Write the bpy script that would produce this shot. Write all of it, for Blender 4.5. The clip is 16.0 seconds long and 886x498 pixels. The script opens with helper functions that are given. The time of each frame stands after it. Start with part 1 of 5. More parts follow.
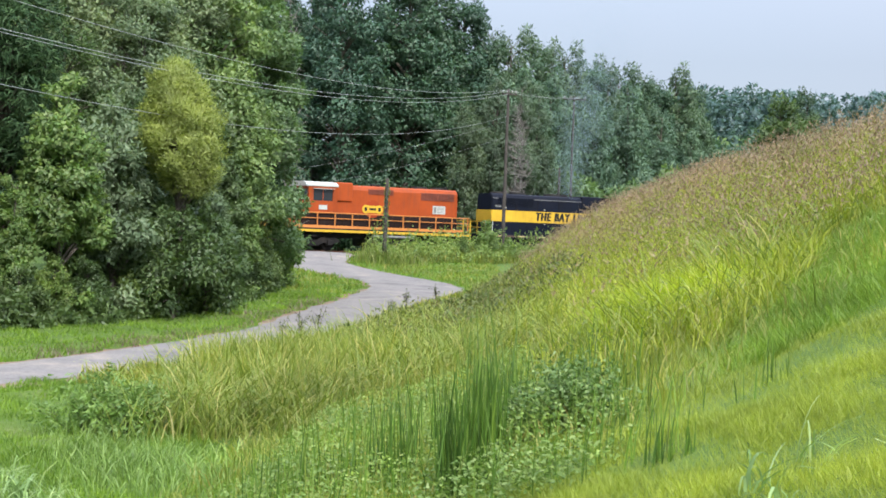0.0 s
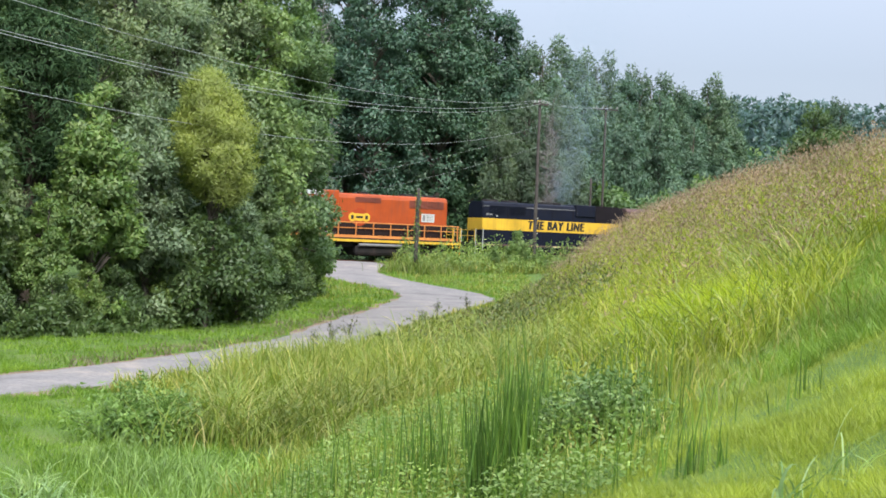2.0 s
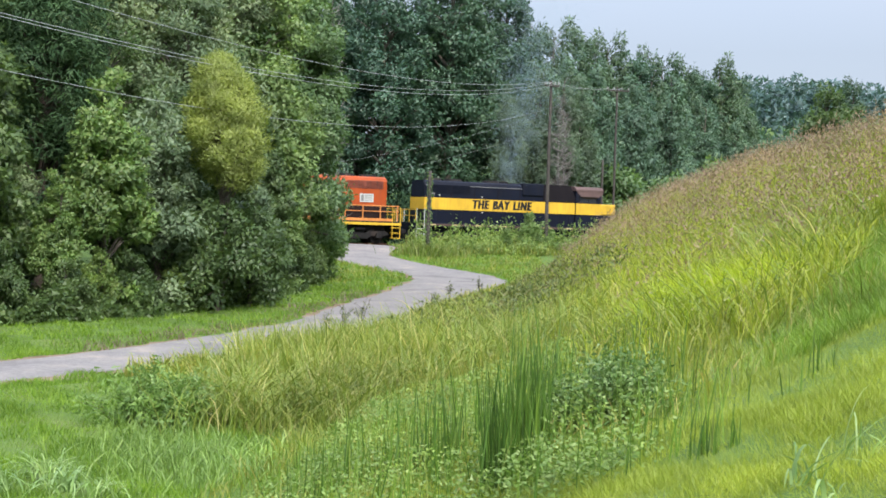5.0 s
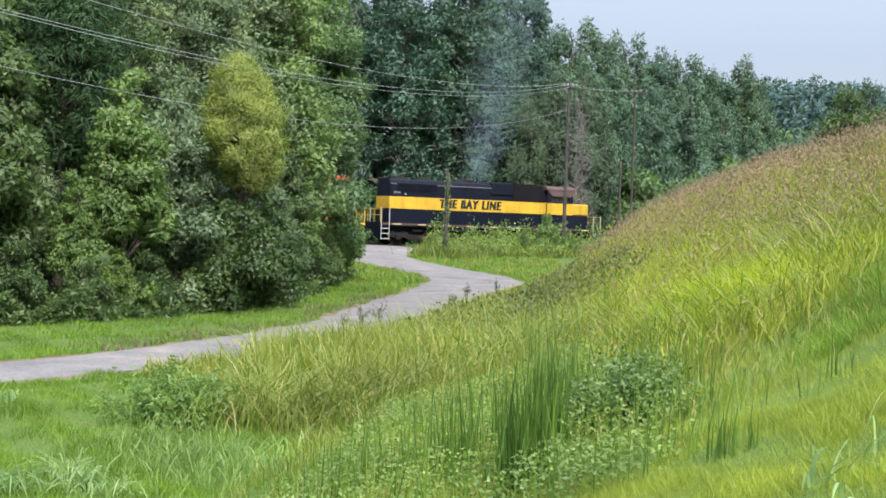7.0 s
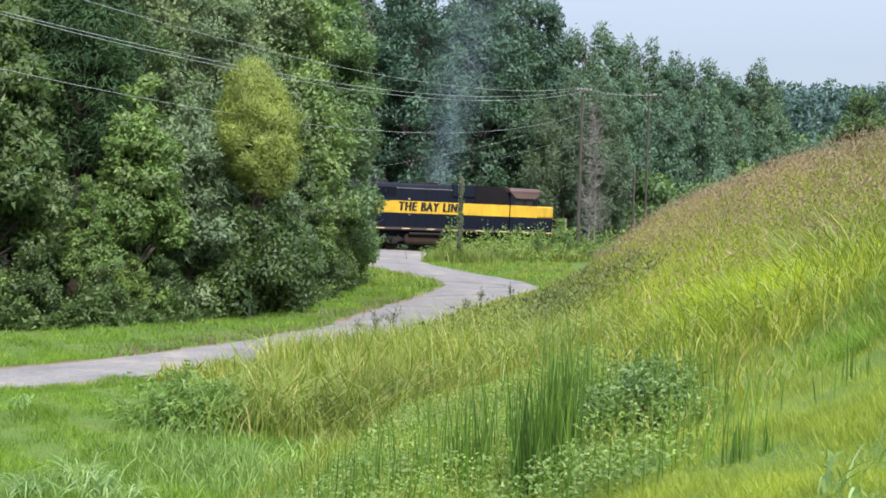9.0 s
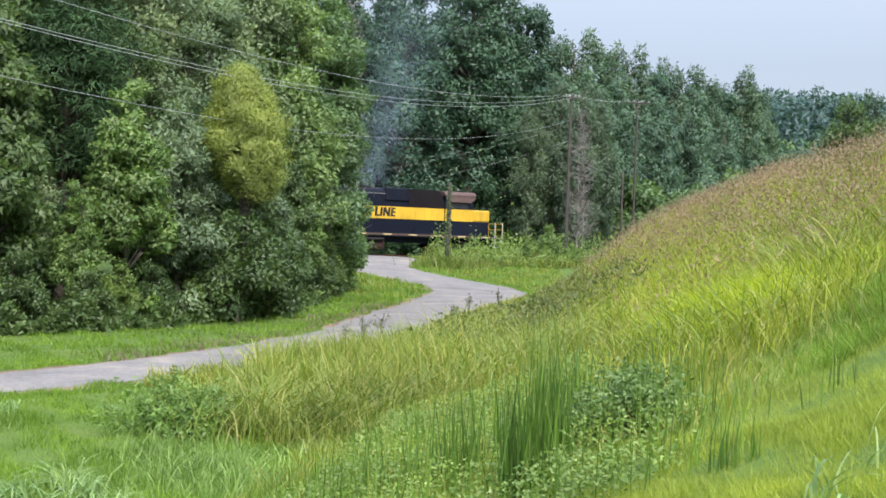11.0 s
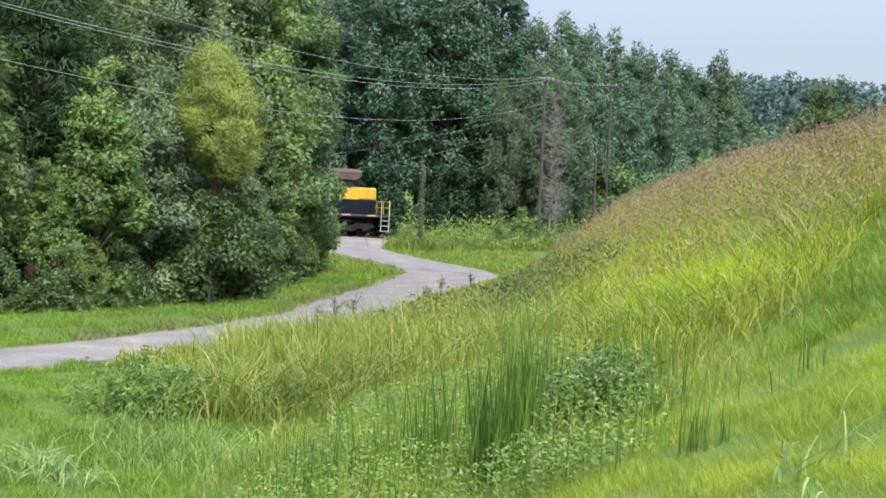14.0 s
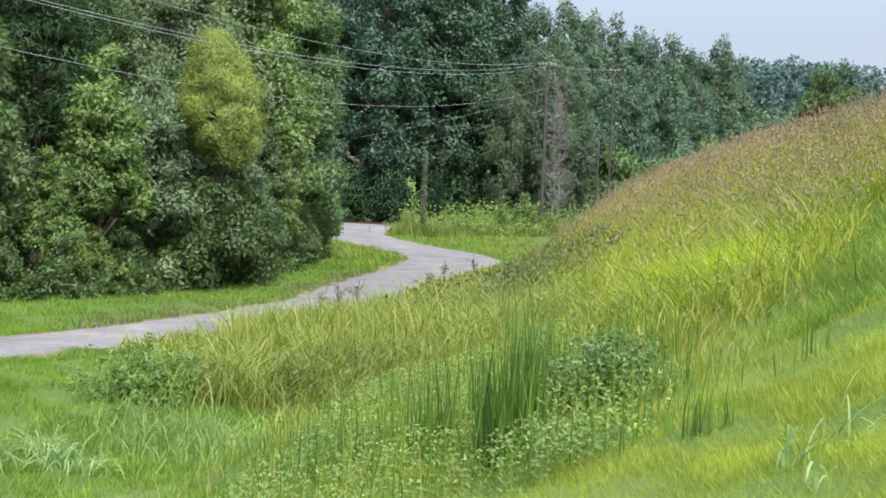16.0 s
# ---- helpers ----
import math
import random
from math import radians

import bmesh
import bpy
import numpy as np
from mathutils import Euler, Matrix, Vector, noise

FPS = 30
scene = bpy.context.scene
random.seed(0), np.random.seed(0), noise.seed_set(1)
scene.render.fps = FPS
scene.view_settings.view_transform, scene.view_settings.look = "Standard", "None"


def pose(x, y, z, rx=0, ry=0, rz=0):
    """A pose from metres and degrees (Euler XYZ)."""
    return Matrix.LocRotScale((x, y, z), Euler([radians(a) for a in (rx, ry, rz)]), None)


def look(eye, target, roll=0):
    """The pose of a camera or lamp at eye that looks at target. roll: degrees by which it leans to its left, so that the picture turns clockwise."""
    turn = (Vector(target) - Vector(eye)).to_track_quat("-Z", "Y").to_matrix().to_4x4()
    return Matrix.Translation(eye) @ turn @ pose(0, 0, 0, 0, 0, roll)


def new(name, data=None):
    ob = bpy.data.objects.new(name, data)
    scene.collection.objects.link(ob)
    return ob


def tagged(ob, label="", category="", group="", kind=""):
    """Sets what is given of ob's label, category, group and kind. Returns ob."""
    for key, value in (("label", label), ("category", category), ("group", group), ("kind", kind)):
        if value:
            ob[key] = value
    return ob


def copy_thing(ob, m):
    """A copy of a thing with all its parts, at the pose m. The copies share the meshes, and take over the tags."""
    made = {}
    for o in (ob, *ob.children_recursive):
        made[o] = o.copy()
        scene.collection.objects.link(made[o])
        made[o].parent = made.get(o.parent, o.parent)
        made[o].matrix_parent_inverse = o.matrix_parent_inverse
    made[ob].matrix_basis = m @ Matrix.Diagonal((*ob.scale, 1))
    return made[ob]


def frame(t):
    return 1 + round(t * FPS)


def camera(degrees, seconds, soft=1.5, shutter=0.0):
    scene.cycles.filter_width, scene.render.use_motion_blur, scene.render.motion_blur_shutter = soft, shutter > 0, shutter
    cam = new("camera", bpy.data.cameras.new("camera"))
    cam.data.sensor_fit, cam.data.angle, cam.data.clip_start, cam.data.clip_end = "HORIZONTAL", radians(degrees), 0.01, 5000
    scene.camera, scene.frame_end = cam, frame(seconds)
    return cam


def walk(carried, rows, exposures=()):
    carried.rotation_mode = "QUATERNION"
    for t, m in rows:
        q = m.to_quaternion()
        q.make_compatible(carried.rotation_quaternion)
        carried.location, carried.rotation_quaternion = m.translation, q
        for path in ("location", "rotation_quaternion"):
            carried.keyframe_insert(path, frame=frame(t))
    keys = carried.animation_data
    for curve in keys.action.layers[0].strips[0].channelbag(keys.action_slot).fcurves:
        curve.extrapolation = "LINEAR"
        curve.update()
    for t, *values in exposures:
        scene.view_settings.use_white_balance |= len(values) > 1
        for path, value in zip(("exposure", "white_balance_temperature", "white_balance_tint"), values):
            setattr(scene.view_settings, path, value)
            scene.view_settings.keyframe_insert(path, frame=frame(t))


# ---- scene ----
# camera: a zoomed hand-held phone that only pans and tilts on one spot
cam = camera(34, 16.0, soft=1.7)
EYE = Vector((0.0, 0.0, 3.0))


def aim(yaw, pitch, roll):
    a, b = radians(yaw), radians(pitch)
    way = Vector((math.sin(a) * math.cos(b), math.cos(a) * math.cos(b), math.sin(b)))
    return look(EYE, EYE + way * 100, roll)


TURNS = [
    (0.0, 2.466, -0.719, 2.121), (0.5, 2.061, -0.469, 2.084), (1.0, 1.75, -0.263, 2.258), (1.5, 1.47, -0.205, 2.349),
    (2.0, 1.22, -0.372, 2.279), (2.5, 0.996, -0.379, 2.294), (3.0, 0.912, -0.364, 2.384), (3.5, 1.004, -0.632, 2.318),
    (4.0, 1.068, -0.894, 1.985), (6.5, 0.307, -1.137, 2.064), (7.0, 0.08, -1.05, 2.05), (7.5, -0.142, -1.015, 2.069),
    (8.0, -0.33, -1.023, 2.073), (8.5, -0.491, -0.967, 1.938), (11.0, -0.016, -0.636, 2.106), (11.5, 0.186, -0.525, 2.1),
    (12.0, 0.292, -0.336, 2.251), (12.5, 0.606, -0.396, 2.762), (13.0, 0.761, -0.734, 2.553), (13.5, 0.978, -1.139, 2.66),
    (14.0, 1.089, -1.312, 2.593), (14.5, 1.171, -1.457, 2.691), (15.0, 1.139, -1.565, 2.659), (15.5, 1.113, -1.74, 2.633),
    (16.0, 0.998, -1.87, 2.303)]
walk(cam, [(t, aim(a, b, c)) for t, a, b, c in TURNS], exposures=[(0, 0.92), (16, 0.92)])

# ---------------------------------------------------------------- light: thin overcast, sun high behind the camera
SUN_EL, SUN_AZ = 46.0, 163.0  # azimuth clockwise from +y
world = bpy.data.worlds.new("sky")
scene.world = world
world.use_nodes = True
wn, wl = world.node_tree.nodes, world.node_tree.links
bg = wn["Background"]
sky = wn.new("ShaderNodeTexSky")
sky.sky_type, sky.sun_disc = "NISHITA", False
sky.sun_elevation, sky.sun_rotation = radians(SUN_EL), radians(SUN_AZ)
sky.air_density, sky.dust_density, sky.ozone_density = 1.0, 3.0, 2.0
veil = wn.new("ShaderNodeMix")
veil.data_type = "RGBA"
tc = wn.new("ShaderNodeTexCoord")
cl = wn.new("ShaderNodeTexNoise")
cl.inputs["Scale"].default_value, cl.inputs["Detail"].default_value = 2.2, 5
cr = wn.new("ShaderNodeMapRange")
cr.inputs["From Min"].default_value, cr.inputs["From Max"].default_value = 0.3, 0.7
cr.inputs["To Min"].default_value, cr.inputs["To Max"].default_value = 0.72, 0.92
wl.new(tc.outputs["Generated"], cl.inputs["Vector"])
wl.new(cl.outputs["Fac"], cr.inputs["Value"])
wl.new(cr.outputs["Result"], veil.inputs["Factor"])
wl.new(sky.outputs["Color"], veil.inputs[6])
# an overcast sky is about three times as bright overhead as at the horizon
sep = wn.new("ShaderNodeSeparateXYZ")
wl.new(tc.outputs["Generated"], sep.inputs["Vector"])
lum = wn.new("ShaderNodeMapRange")
lum.inputs["From Min"].default_value, lum.inputs["From Max"].default_value = 0.12, 1.0
lum.inputs["To Min"].default_value, lum.inputs["To Max"].default_value = 1.0, 3.9
wl.new(sep.outputs["Z"], lum.inputs["Value"])
scl = wn.new("ShaderNodeVectorMath")
scl.operation = "SCALE"
scl.inputs[0].default_value = (3.1, 3.5, 4.3)
wl.new(lum.outputs["Result"], scl.inputs["Scale"])
wl.new(scl.outputs["Vector"], veil.inputs[7])
wl.new(veil.outputs[2], bg.inputs["Color"])
bg.inputs["Strength"].default_value = 0.105

sun = new("sun", bpy.data.lights.new("sun", "SUN"))
sun.data.energy, sun.data.angle, sun.data.color = 3.4, radians(12), (1.0, 0.96, 0.88)
sa, se = radians(SUN_AZ), radians(SUN_EL)
sun.matrix_world = look((0, 0, 60), (-math.sin(sa) * math.cos(se) * 50, -math.cos(sa) * math.cos(se) * 50, 60 - math.sin(se) * 50))


# ---------------------------------------------------------------- materials
def material(name, rough=0.6, metal=0.0, spec=0.4):
    m = bpy.data.materials.new(name)
    m.use_nodes = True
    b = m.node_tree.nodes["Principled BSDF"]
    b.inputs["Roughness"].default_value, b.inputs["Metallic"].default_value = rough, metal
    b.inputs["Specular IOR Level"].default_value = spec
    return m, m.node_tree.nodes, m.node_tree.links, b


def ramp(nodes, stops):
    r = nodes.new("ShaderNodeValToRGB")
    while len(r.color_ramp.elements) < len(stops):
        r.color_ramp.elements.new(0.5)
    for e, (p, c) in zip(r.color_ramp.elements, stops):
        e.position, e.color = p, (*c, 1)
    return r


def noise_node(nodes, links, scale, detail=5, rough=0.6, coords="Object"):
    t = nodes.new("ShaderNodeTexCoord")
    n = nodes.new("ShaderNodeTexNoise")
    n.inputs["Scale"].default_value, n.inputs["Detail"].default_value, n.inputs["Roughness"].default_value = scale, detail, rough
    links.new(t.outputs[coords], n.inputs["Vector"])
    return n


def mixed(nodes, links, kind, fac, a, b):
    x = nodes.new("ShaderNodeMix")
    x.data_type, x.blend_type = "RGBA", kind
    for sock, v in ((x.inputs["Factor"], fac), (x.inputs[6], a), (x.inputs[7], b)):
        if isinstance(v, (int, float)):
            sock.default_value = v
        elif isinstance(v, tuple):
            sock.default_value = (*v, 1)
        else:
            links.new(v, sock)
    return x.outputs[2]


def surface(name, stops, scale, fine=60, bump=0.3, dist=0.02, rough=0.8, metal=0.0, coords="Object", spec=0.3):
    """A worn surface: a two-scale noise colours it and raises a fine relief."""
    m, n, l, b = material(name, rough, metal, spec)
    big = noise_node(n, l, scale, 6, 0.6, coords)
    small = noise_node(n, l, fine, 4, 0.65, coords)
    r = ramp(n, stops)
    l.new(big.outputs["Fac"], r.inputs["Fac"])
    g = ramp(n, [(0.3, (0.72, 0.72, 0.72)), (0.7, (1.15, 1.15, 1.15))])
    l.new(small.outputs["Fac"], g.inputs["Fac"])
    l.new(mixed(n, l, "MULTIPLY", 1.0, r.outputs["Color"], g.outputs["Color"]), b.inputs["Base Color"])
    bp = n.new("ShaderNodeBump")
    bp.inputs["Strength"].default_value, bp.inputs["Distance"].default_value = bump, dist
    l.new(small.outputs["Fac"], bp.inputs["Height"])
    l.new(bp.outputs["Normal"], b.inputs["Normal"])
    return m


def foliage(name, stops, translucent=0.4, rough=0.5, spec=0.45, patch=0.0, patch_col=(0.2, 0.14, 0.06)):
    """Leaves and blades: colour varies leaf by leaf, plant by plant and in drifts; light shines through."""
    m, n, l, b = material(name, rough, 0.0, spec)
    geo, info = n.new("ShaderNodeNewGeometry"), n.new("ShaderNodeObjectInfo")
    r = ramp(n, stops)
    l.new(geo.outputs["Random Per Island"], r.inputs["Fac"])
    tone = ramp(n, [(0.0, (0.78, 0.82, 0.8)), (0.5, (1.0, 1.0, 1.0)), (1.0, (1.2, 1.12, 0.95))])
    l.new(info.outputs["Random"], tone.inputs["Fac"])
    col = mixed(n, l, "MULTIPLY", 1.0, r.outputs["Color"], tone.outputs["Color"])
    drift = noise_node(n, l, 0.35, 4, 0.6)
    d = ramp(n, [(0.28, (0.68, 0.7, 0.7)), (0.5, (0.98, 1.0, 1.0)), (0.72, (1.34, 1.28, 1.15))])
    l.new(drift.outputs["Fac"], d.inputs["Fac"])
    col = mixed(n, l, "MULTIPLY", 1.0, col, d.outputs["Color"])
    clump = noise_node(n, l, 1.7, 3, 0.55)
    e = ramp(n, [(0.3, (0.76, 0.8, 0.8)), (0.7, (1.22, 1.2, 1.12))])
    l.new(clump.outputs["Fac"], e.inputs["Fac"])
    col = mixed(n, l, "MULTIPLY", 1.0, col, e.outputs["Color"])
    if patch:
        pn = noise_node(n, l, 0.9, 3, 0.5)
        pr = ramp(n, [(0.5, (0, 0, 0)), (0.72, (patch,) * 3)])
        l.new(pn.outputs["Fac"], pr.inputs["Fac"])
        col = mixed(n, l, "MIX", pr.outputs["Color"], col, patch_col)
    l.new(col, b.inputs["Base Color"])
    tr = n.new("ShaderNodeBsdfTranslucent")
    l.new(mixed(n, l, "MULTIPLY", 1.0, col, (1.25, 1.3, 0.7)), tr.inputs["Color"])
    ms = n.new("ShaderNodeMixShader")
    ms.inputs["Fac"].default_value = translucent
    l.new(b.outputs["BSDF"], ms.inputs[1])
    l.new(tr.outputs["BSDF"], ms.inputs[2])
    l.new(ms.outputs["Shader"], n["Material Output"].inputs["Surface"])
    return m


def paint(name, colour, rough=0.35, grime=(0.05, 0.045, 0.04), amount=0.35, fade=1.25, spec=0.25):
    """Weathered locomotive paint: faded patches, streaks of grime and a soft gloss."""
    m, n, l, b = material(name, rough, 0.0, spec)
    big = noise_node(n, l, 0.7, 5, 0.6)
    r = ramp(n, [(0.3, tuple(c * 0.85 for c in colour)), (0.7, tuple(min(c * fade, 0.9) for c in colour))])
    l.new(big.outputs["Fac"], r.inputs["Fac"])
    t = n.new("ShaderNodeTexCoord")
    mp = n.new("ShaderNodeMapping")
    mp.inputs["Scale"].default_value = (6, 6, 0.7)
    st = n.new("ShaderNodeTexNoise")
    st.inputs["Scale"].default_value, st.inputs["Detail"].default_value = 1.0, 6
    l.new(t.outputs["Object"], mp.inputs["Vector"])
    l.new(mp.outputs["Vector"], st.inputs["Vector"])
    sr = ramp(n, [(0.48, (0, 0, 0)), (0.75, (amount,) * 3)])
    l.new(st.outputs["Fac"], sr.inputs["Fac"])
    l.new(mixed(n, l, "MIX", sr.outputs["Color"], r.outputs["Color"], grime), b.inputs["Base Color"])
    rr = n.new("ShaderNodeMapRange")
    rr.inputs["To Min"].default_value, rr.inputs["To Max"].default_value = rough, rough + 0.3
    l.new(st.outputs["Fac"], rr.inputs["Value"])
    l.new(rr.outputs["Result"], b.inputs["Roughness"])
    return m


M_SOIL = surface("grassy_soil", [(0.3, (0.06, 0.105, 0.018)), (0.5, (0.085, 0.145, 0.024)), (0.72, (0.115, 0.15, 0.036))], 0.5, 25, 0.6, 0.05, 0.95)
M_ROAD = surface("worn_gravelly_asphalt", [(0.3, (0.115, 0.105, 0.105)), (0.45, (0.18, 0.168, 0.168)), (0.58, (0.2, 0.185, 0.18)), (0.7, (0.27, 0.235, 0.21))], 0.7, 9, 0.5, 0.015, 0.92)
M_VERGE = surface("red_sandy_gravel", [(0.3, (0.15, 0.1, 0.06)), (0.6, (0.21, 0.155, 0.11)), (0.8, (0.25, 0.215, 0.165))], 0.8, 14, 0.7, 0.03, 0.95)
M_BALLAST = surface("dark_track_ballast", [(0.3, (0.07, 0.06, 0.055)), (0.7, (0.17, 0.15, 0.14))], 2.0, 11, 0.9, 0.05, 0.95)
M_BARK = surface("grey_brown_bark", [(0.3, (0.06, 0.05, 0.04)), (0.7, (0.16, 0.14, 0.12))], 3, 22, 0.8, 0.03, 0.95)
M_DARKBARK = surface("dark_pine_bark", [(0.3, (0.03, 0.024, 0.02)), (0.7, (0.08, 0.062, 0.05))], 3, 22, 0.8, 0.03, 0.95)
M_POLE = surface("weathered_pole_wood", [(0.3, (0.035, 0.031, 0.029)), (0.7, (0.085, 0.075, 0.07))], 2, 30, 0.6, 0.01, 0.9)
M_DEADWOOD = surface("bleached_bare_wood", [(0.3, (0.12, 0.112, 0.105)), (0.7, (0.21, 0.196, 0.185))], 2, 30, 0.4, 0.01, 0.9)
M_RUST = surface("rusty_rail_steel", [(0.3, (0.09, 0.04, 0.025)), (0.7, (0.2, 0.1, 0.07))], 2, 40, 0.3, 0.005, 0.6, 0.5)
M_STEEL = surface("black_running_gear", [(0.3, (0.008, 0.008, 0.009)), (0.55, (0.016, 0.014, 0.014)), (0.78, (0.05, 0.036, 0.03))], 1.5, 20, 0.3, 0.01, 0.7, 0.2)
M_WIRE, _, _, _b = material("grey_cable", 0.5, 0.3)
_b.inputs["Base Color"].default_value = (0.34, 0.36, 0.36, 1)
M_INSUL, _, _, _b = material("pale_porcelain", 0.25)
_b.inputs["Base Color"].default_value = (0.34, 0.34, 0.33, 1)

M_ORANGE = paint("orange_paint", (0.27, 0.047, 0.009), amount=0.26)
M_EMBLEM = paint("dark_orange_paint", (0.24, 0.035, 0.008), amount=0.2)
M_ORANGE_SILL = paint("orange_walkway_paint", (0.48, 0.18, 0.05), amount=0.3)
M_YELLOW = paint("safety_yellow_paint", (0.52, 0.325, 0.03), amount=0.28, fade=1.15)
M_NAVY = paint("blue_black_paint", (0.005, 0.007, 0.016), rough=0.38, grime=(0.016, 0.014, 0.014), amount=0.35, spec=0.14)
M_SOOT = paint("sooty_brown_black_paint", (0.008, 0.0065, 0.009), rough=0.5, grime=(0.018, 0.014, 0.013), amount=0.35, spec=0.12)
M_SILL = paint("dusty_brown_sill_paint", (0.075, 0.05, 0.04), rough=0.75, amount=0.5)
M_DASH = paint("tan_reflective_tape", (0.4, 0.3, 0.16), rough=0.5, amount=0.5)
M_TANKRUST = paint("rusty_brown_tank_paint", (0.032, 0.019, 0.016), rough=0.7, grime=(0.02, 0.016, 0.014), amount=0.6)
M_ROOF = paint("faded_maroon_paint", (0.088, 0.056, 0.054), rough=0.6, amount=0.3)
# near-black maroon for the lower hood and lower cab panels
M_DARKHOOD = paint("near_black_maroon_paint", (0.014, 0.006, 0.005), rough=0.7, amount=0.3)
M_GRILLE = paint("rusty_radiator_grille", (0.16, 0.045, 0.03), rough=0.6, amount=0.5)
M_BLACK = paint("black_lettering", (0.012, 0.012, 0.012), rough=0.5, amount=0.1)
M_TANKGREY = paint("dull_grey_paint", (0.16, 0.16, 0.165), rough=0.6, amount=0.4)
M_CABWHITE = paint("pale_grey_paint", (0.4, 0.41, 0.4), rough=0.5, amount=0.2, fade=1.1)
M_GLASS, _, _, _b = material("dark_cab_glass", 0.06, 0.0, 0.6)
_b.inputs["Base Color"].default_value = (0.015, 0.018, 0.02, 1)

L_OAK = foliage("oak_leaves", [(0, (0.053, 0.094, 0.036)), (0.5, (0.084, 0.134, 0.051)), (1, (0.127, 0.182, 0.076))])
# base colour lifted and blued for haze over the tall back trees
L_DARK = foliage("dark_wood_leaves", [(0, (0.030, 0.071, 0.050)), (0.5, (0.047, 0.104, 0.072)), (1, (0.080, 0.142, 0.104))], 0.28)
L_DEEP = foliage("deep_wood_leaves", [(0, (0.040, 0.080, 0.034)), (0.5, (0.062, 0.112, 0.048)), (1, (0.095, 0.150, 0.068))], 0.3, 0.6, 0.25)
# thicket leaves darkened in the base colour to stand in for understory shade
L_SHADE = foliage("shade_darkened_leaves", [(0, (0.015, 0.038, 0.020)), (0.5, (0.026, 0.056, 0.030)), (1, (0.042, 0.080, 0.044))], 0.12, 0.7, 0.15)
L_GUM = foliage("sweetgum_leaves", [(0, (0.096, 0.164, 0.072)), (0.5, (0.143, 0.229, 0.104)), (1, (0.205, 0.284, 0.148))])
L_LIME = foliage("bright_vine_leaves", [(0, (0.091, 0.167, 0.049)), (0.5, (0.143, 0.230, 0.072)), (1, (0.226, 0.293, 0.110))], 0.4)
L_YELLOW = foliage("yellow_green_leaflets", [(0, (0.162, 0.214, 0.059)), (0.5, (0.213, 0.271, 0.081)), (1, (0.272, 0.324, 0.123))], 0.45)
L_GREY = foliage("grey_green_leaves", [(0, (0.114, 0.171, 0.099)), (0.5, (0.169, 0.231, 0.140)), (1, (0.249, 0.305, 0.204))], 0.35, 0.6, 0.25)
L_PINE = foliage("pine_needles", [(0, (0.026, 0.062, 0.028)), (0.5, (0.046, 0.092, 0.040)), (1, (0.075, 0.128, 0.056))], 0.15, 0.6, 0.2)
# the blue haze of distance is mixed into these three leaf colours
L_FAR = foliage("haze_tinted_wood_leaves", [(0, (0.062, 0.118, 0.084)), (0.5, (0.089, 0.160, 0.116)), (1, (0.137, 0.209, 0.152))], 0.3)
L_FARBLUE = foliage("haze_tinted_hill_leaves", [(0, (0.064, 0.119, 0.132)), (0.5, (0.084, 0.147, 0.163)), (1, (0.112, 0.176, 0.189))], 0.3)
L_BACK = foliage("haze_blued_wood_leaves", [(0, (0.045, 0.088, 0.056)), (0.5, (0.072, 0.125, 0.078)), (1, (0.110, 0.169, 0.110))], 0.28)
L_WILLOW = foliage("pale_drooping_leaves", [(0, (0.063, 0.103, 0.065)), (0.5, (0.098, 0.145, 0.097)), (1, (0.139, 0.188, 0.140))])

G_LAWN = foliage("lawn_blades", [(0, (0.082, 0.160, 0.016)), (0.5, (0.121, 0.218, 0.022)), (1, (0.186, 0.281, 0.037))], 0.4)
G_CUT = foliage("cut_blades", [(0, (0.137, 0.243, 0.025)), (0.5, (0.194, 0.315, 0.038)), (1, (0.273, 0.376, 0.063))], 0.4)
G_BRIGHT = foliage("lush_blades", [(0, (0.192, 0.257, 0.036)), (0.5, (0.237, 0.302, 0.045)), (1, (0.296, 0.338, 0.067))], 0.4)
G_MEADOW = foliage("meadow_blades", [(0, (0.124, 0.178, 0.030)), (0.45, (0.188, 0.227, 0.042)), (0.8, (0.268, 0.275, 0.062)), (1, (0.396, 0.321, 0.115))], 0.38)
G_ARCH = foliage("arching_straw_blades", [(0, (0.103, 0.163, 0.028)), (0.5, (0.161, 0.220, 0.040)), (0.85, (0.238, 0.265, 0.071)), (1, (0.393, 0.357, 0.171))], 0.35)
G_YELLOW = foliage("yellow_green_blades", [(0, (0.181, 0.238, 0.021)), (0.5, (0.281, 0.324, 0.032)), (1, (0.394, 0.401, 0.065))], 0.42)
G_LIME = foliage("vivid_lime_blades", [(0, (0.179, 0.264, 0.016)), (0.5, (0.258, 0.344, 0.024)), (1, (0.352, 0.400, 0.050))], 0.45)
G_SEED = foliage("rusty_seed_heads", [(0, (0.152, 0.104, 0.091)), (0.5, (0.207, 0.149, 0.131)), (1, (0.267, 0.206, 0.175))], 0.3)
G_BROWN = foliage("dull_weed_leaves", [(0, (0.055, 0.083, 0.028)), (0.5, (0.094, 0.121, 0.039)), (1, (0.154, 0.143, 0.066))], 0.3)
G_RUSH = foliage("rush_stems", [(0, (0.041, 0.094, 0.012)), (0.5, (0.077, 0.156, 0.020)), (0.9, (0.132, 0.216, 0.036)), (1, (0.190, 0.230, 0.060))], 0.2)
G_PALE = foliage("pale_broad_blades", [(0, (0.176, 0.289, 0.098)), (1, (0.288, 0.383, 0.180))], 0.35)
G_WEED = foliage("pale_backed_weed_leaves", [(0, (0.074, 0.145, 0.034)), (0.5, (0.131, 0.215, 0.060)), (1, (0.268, 0.345, 0.128))], 0.3)
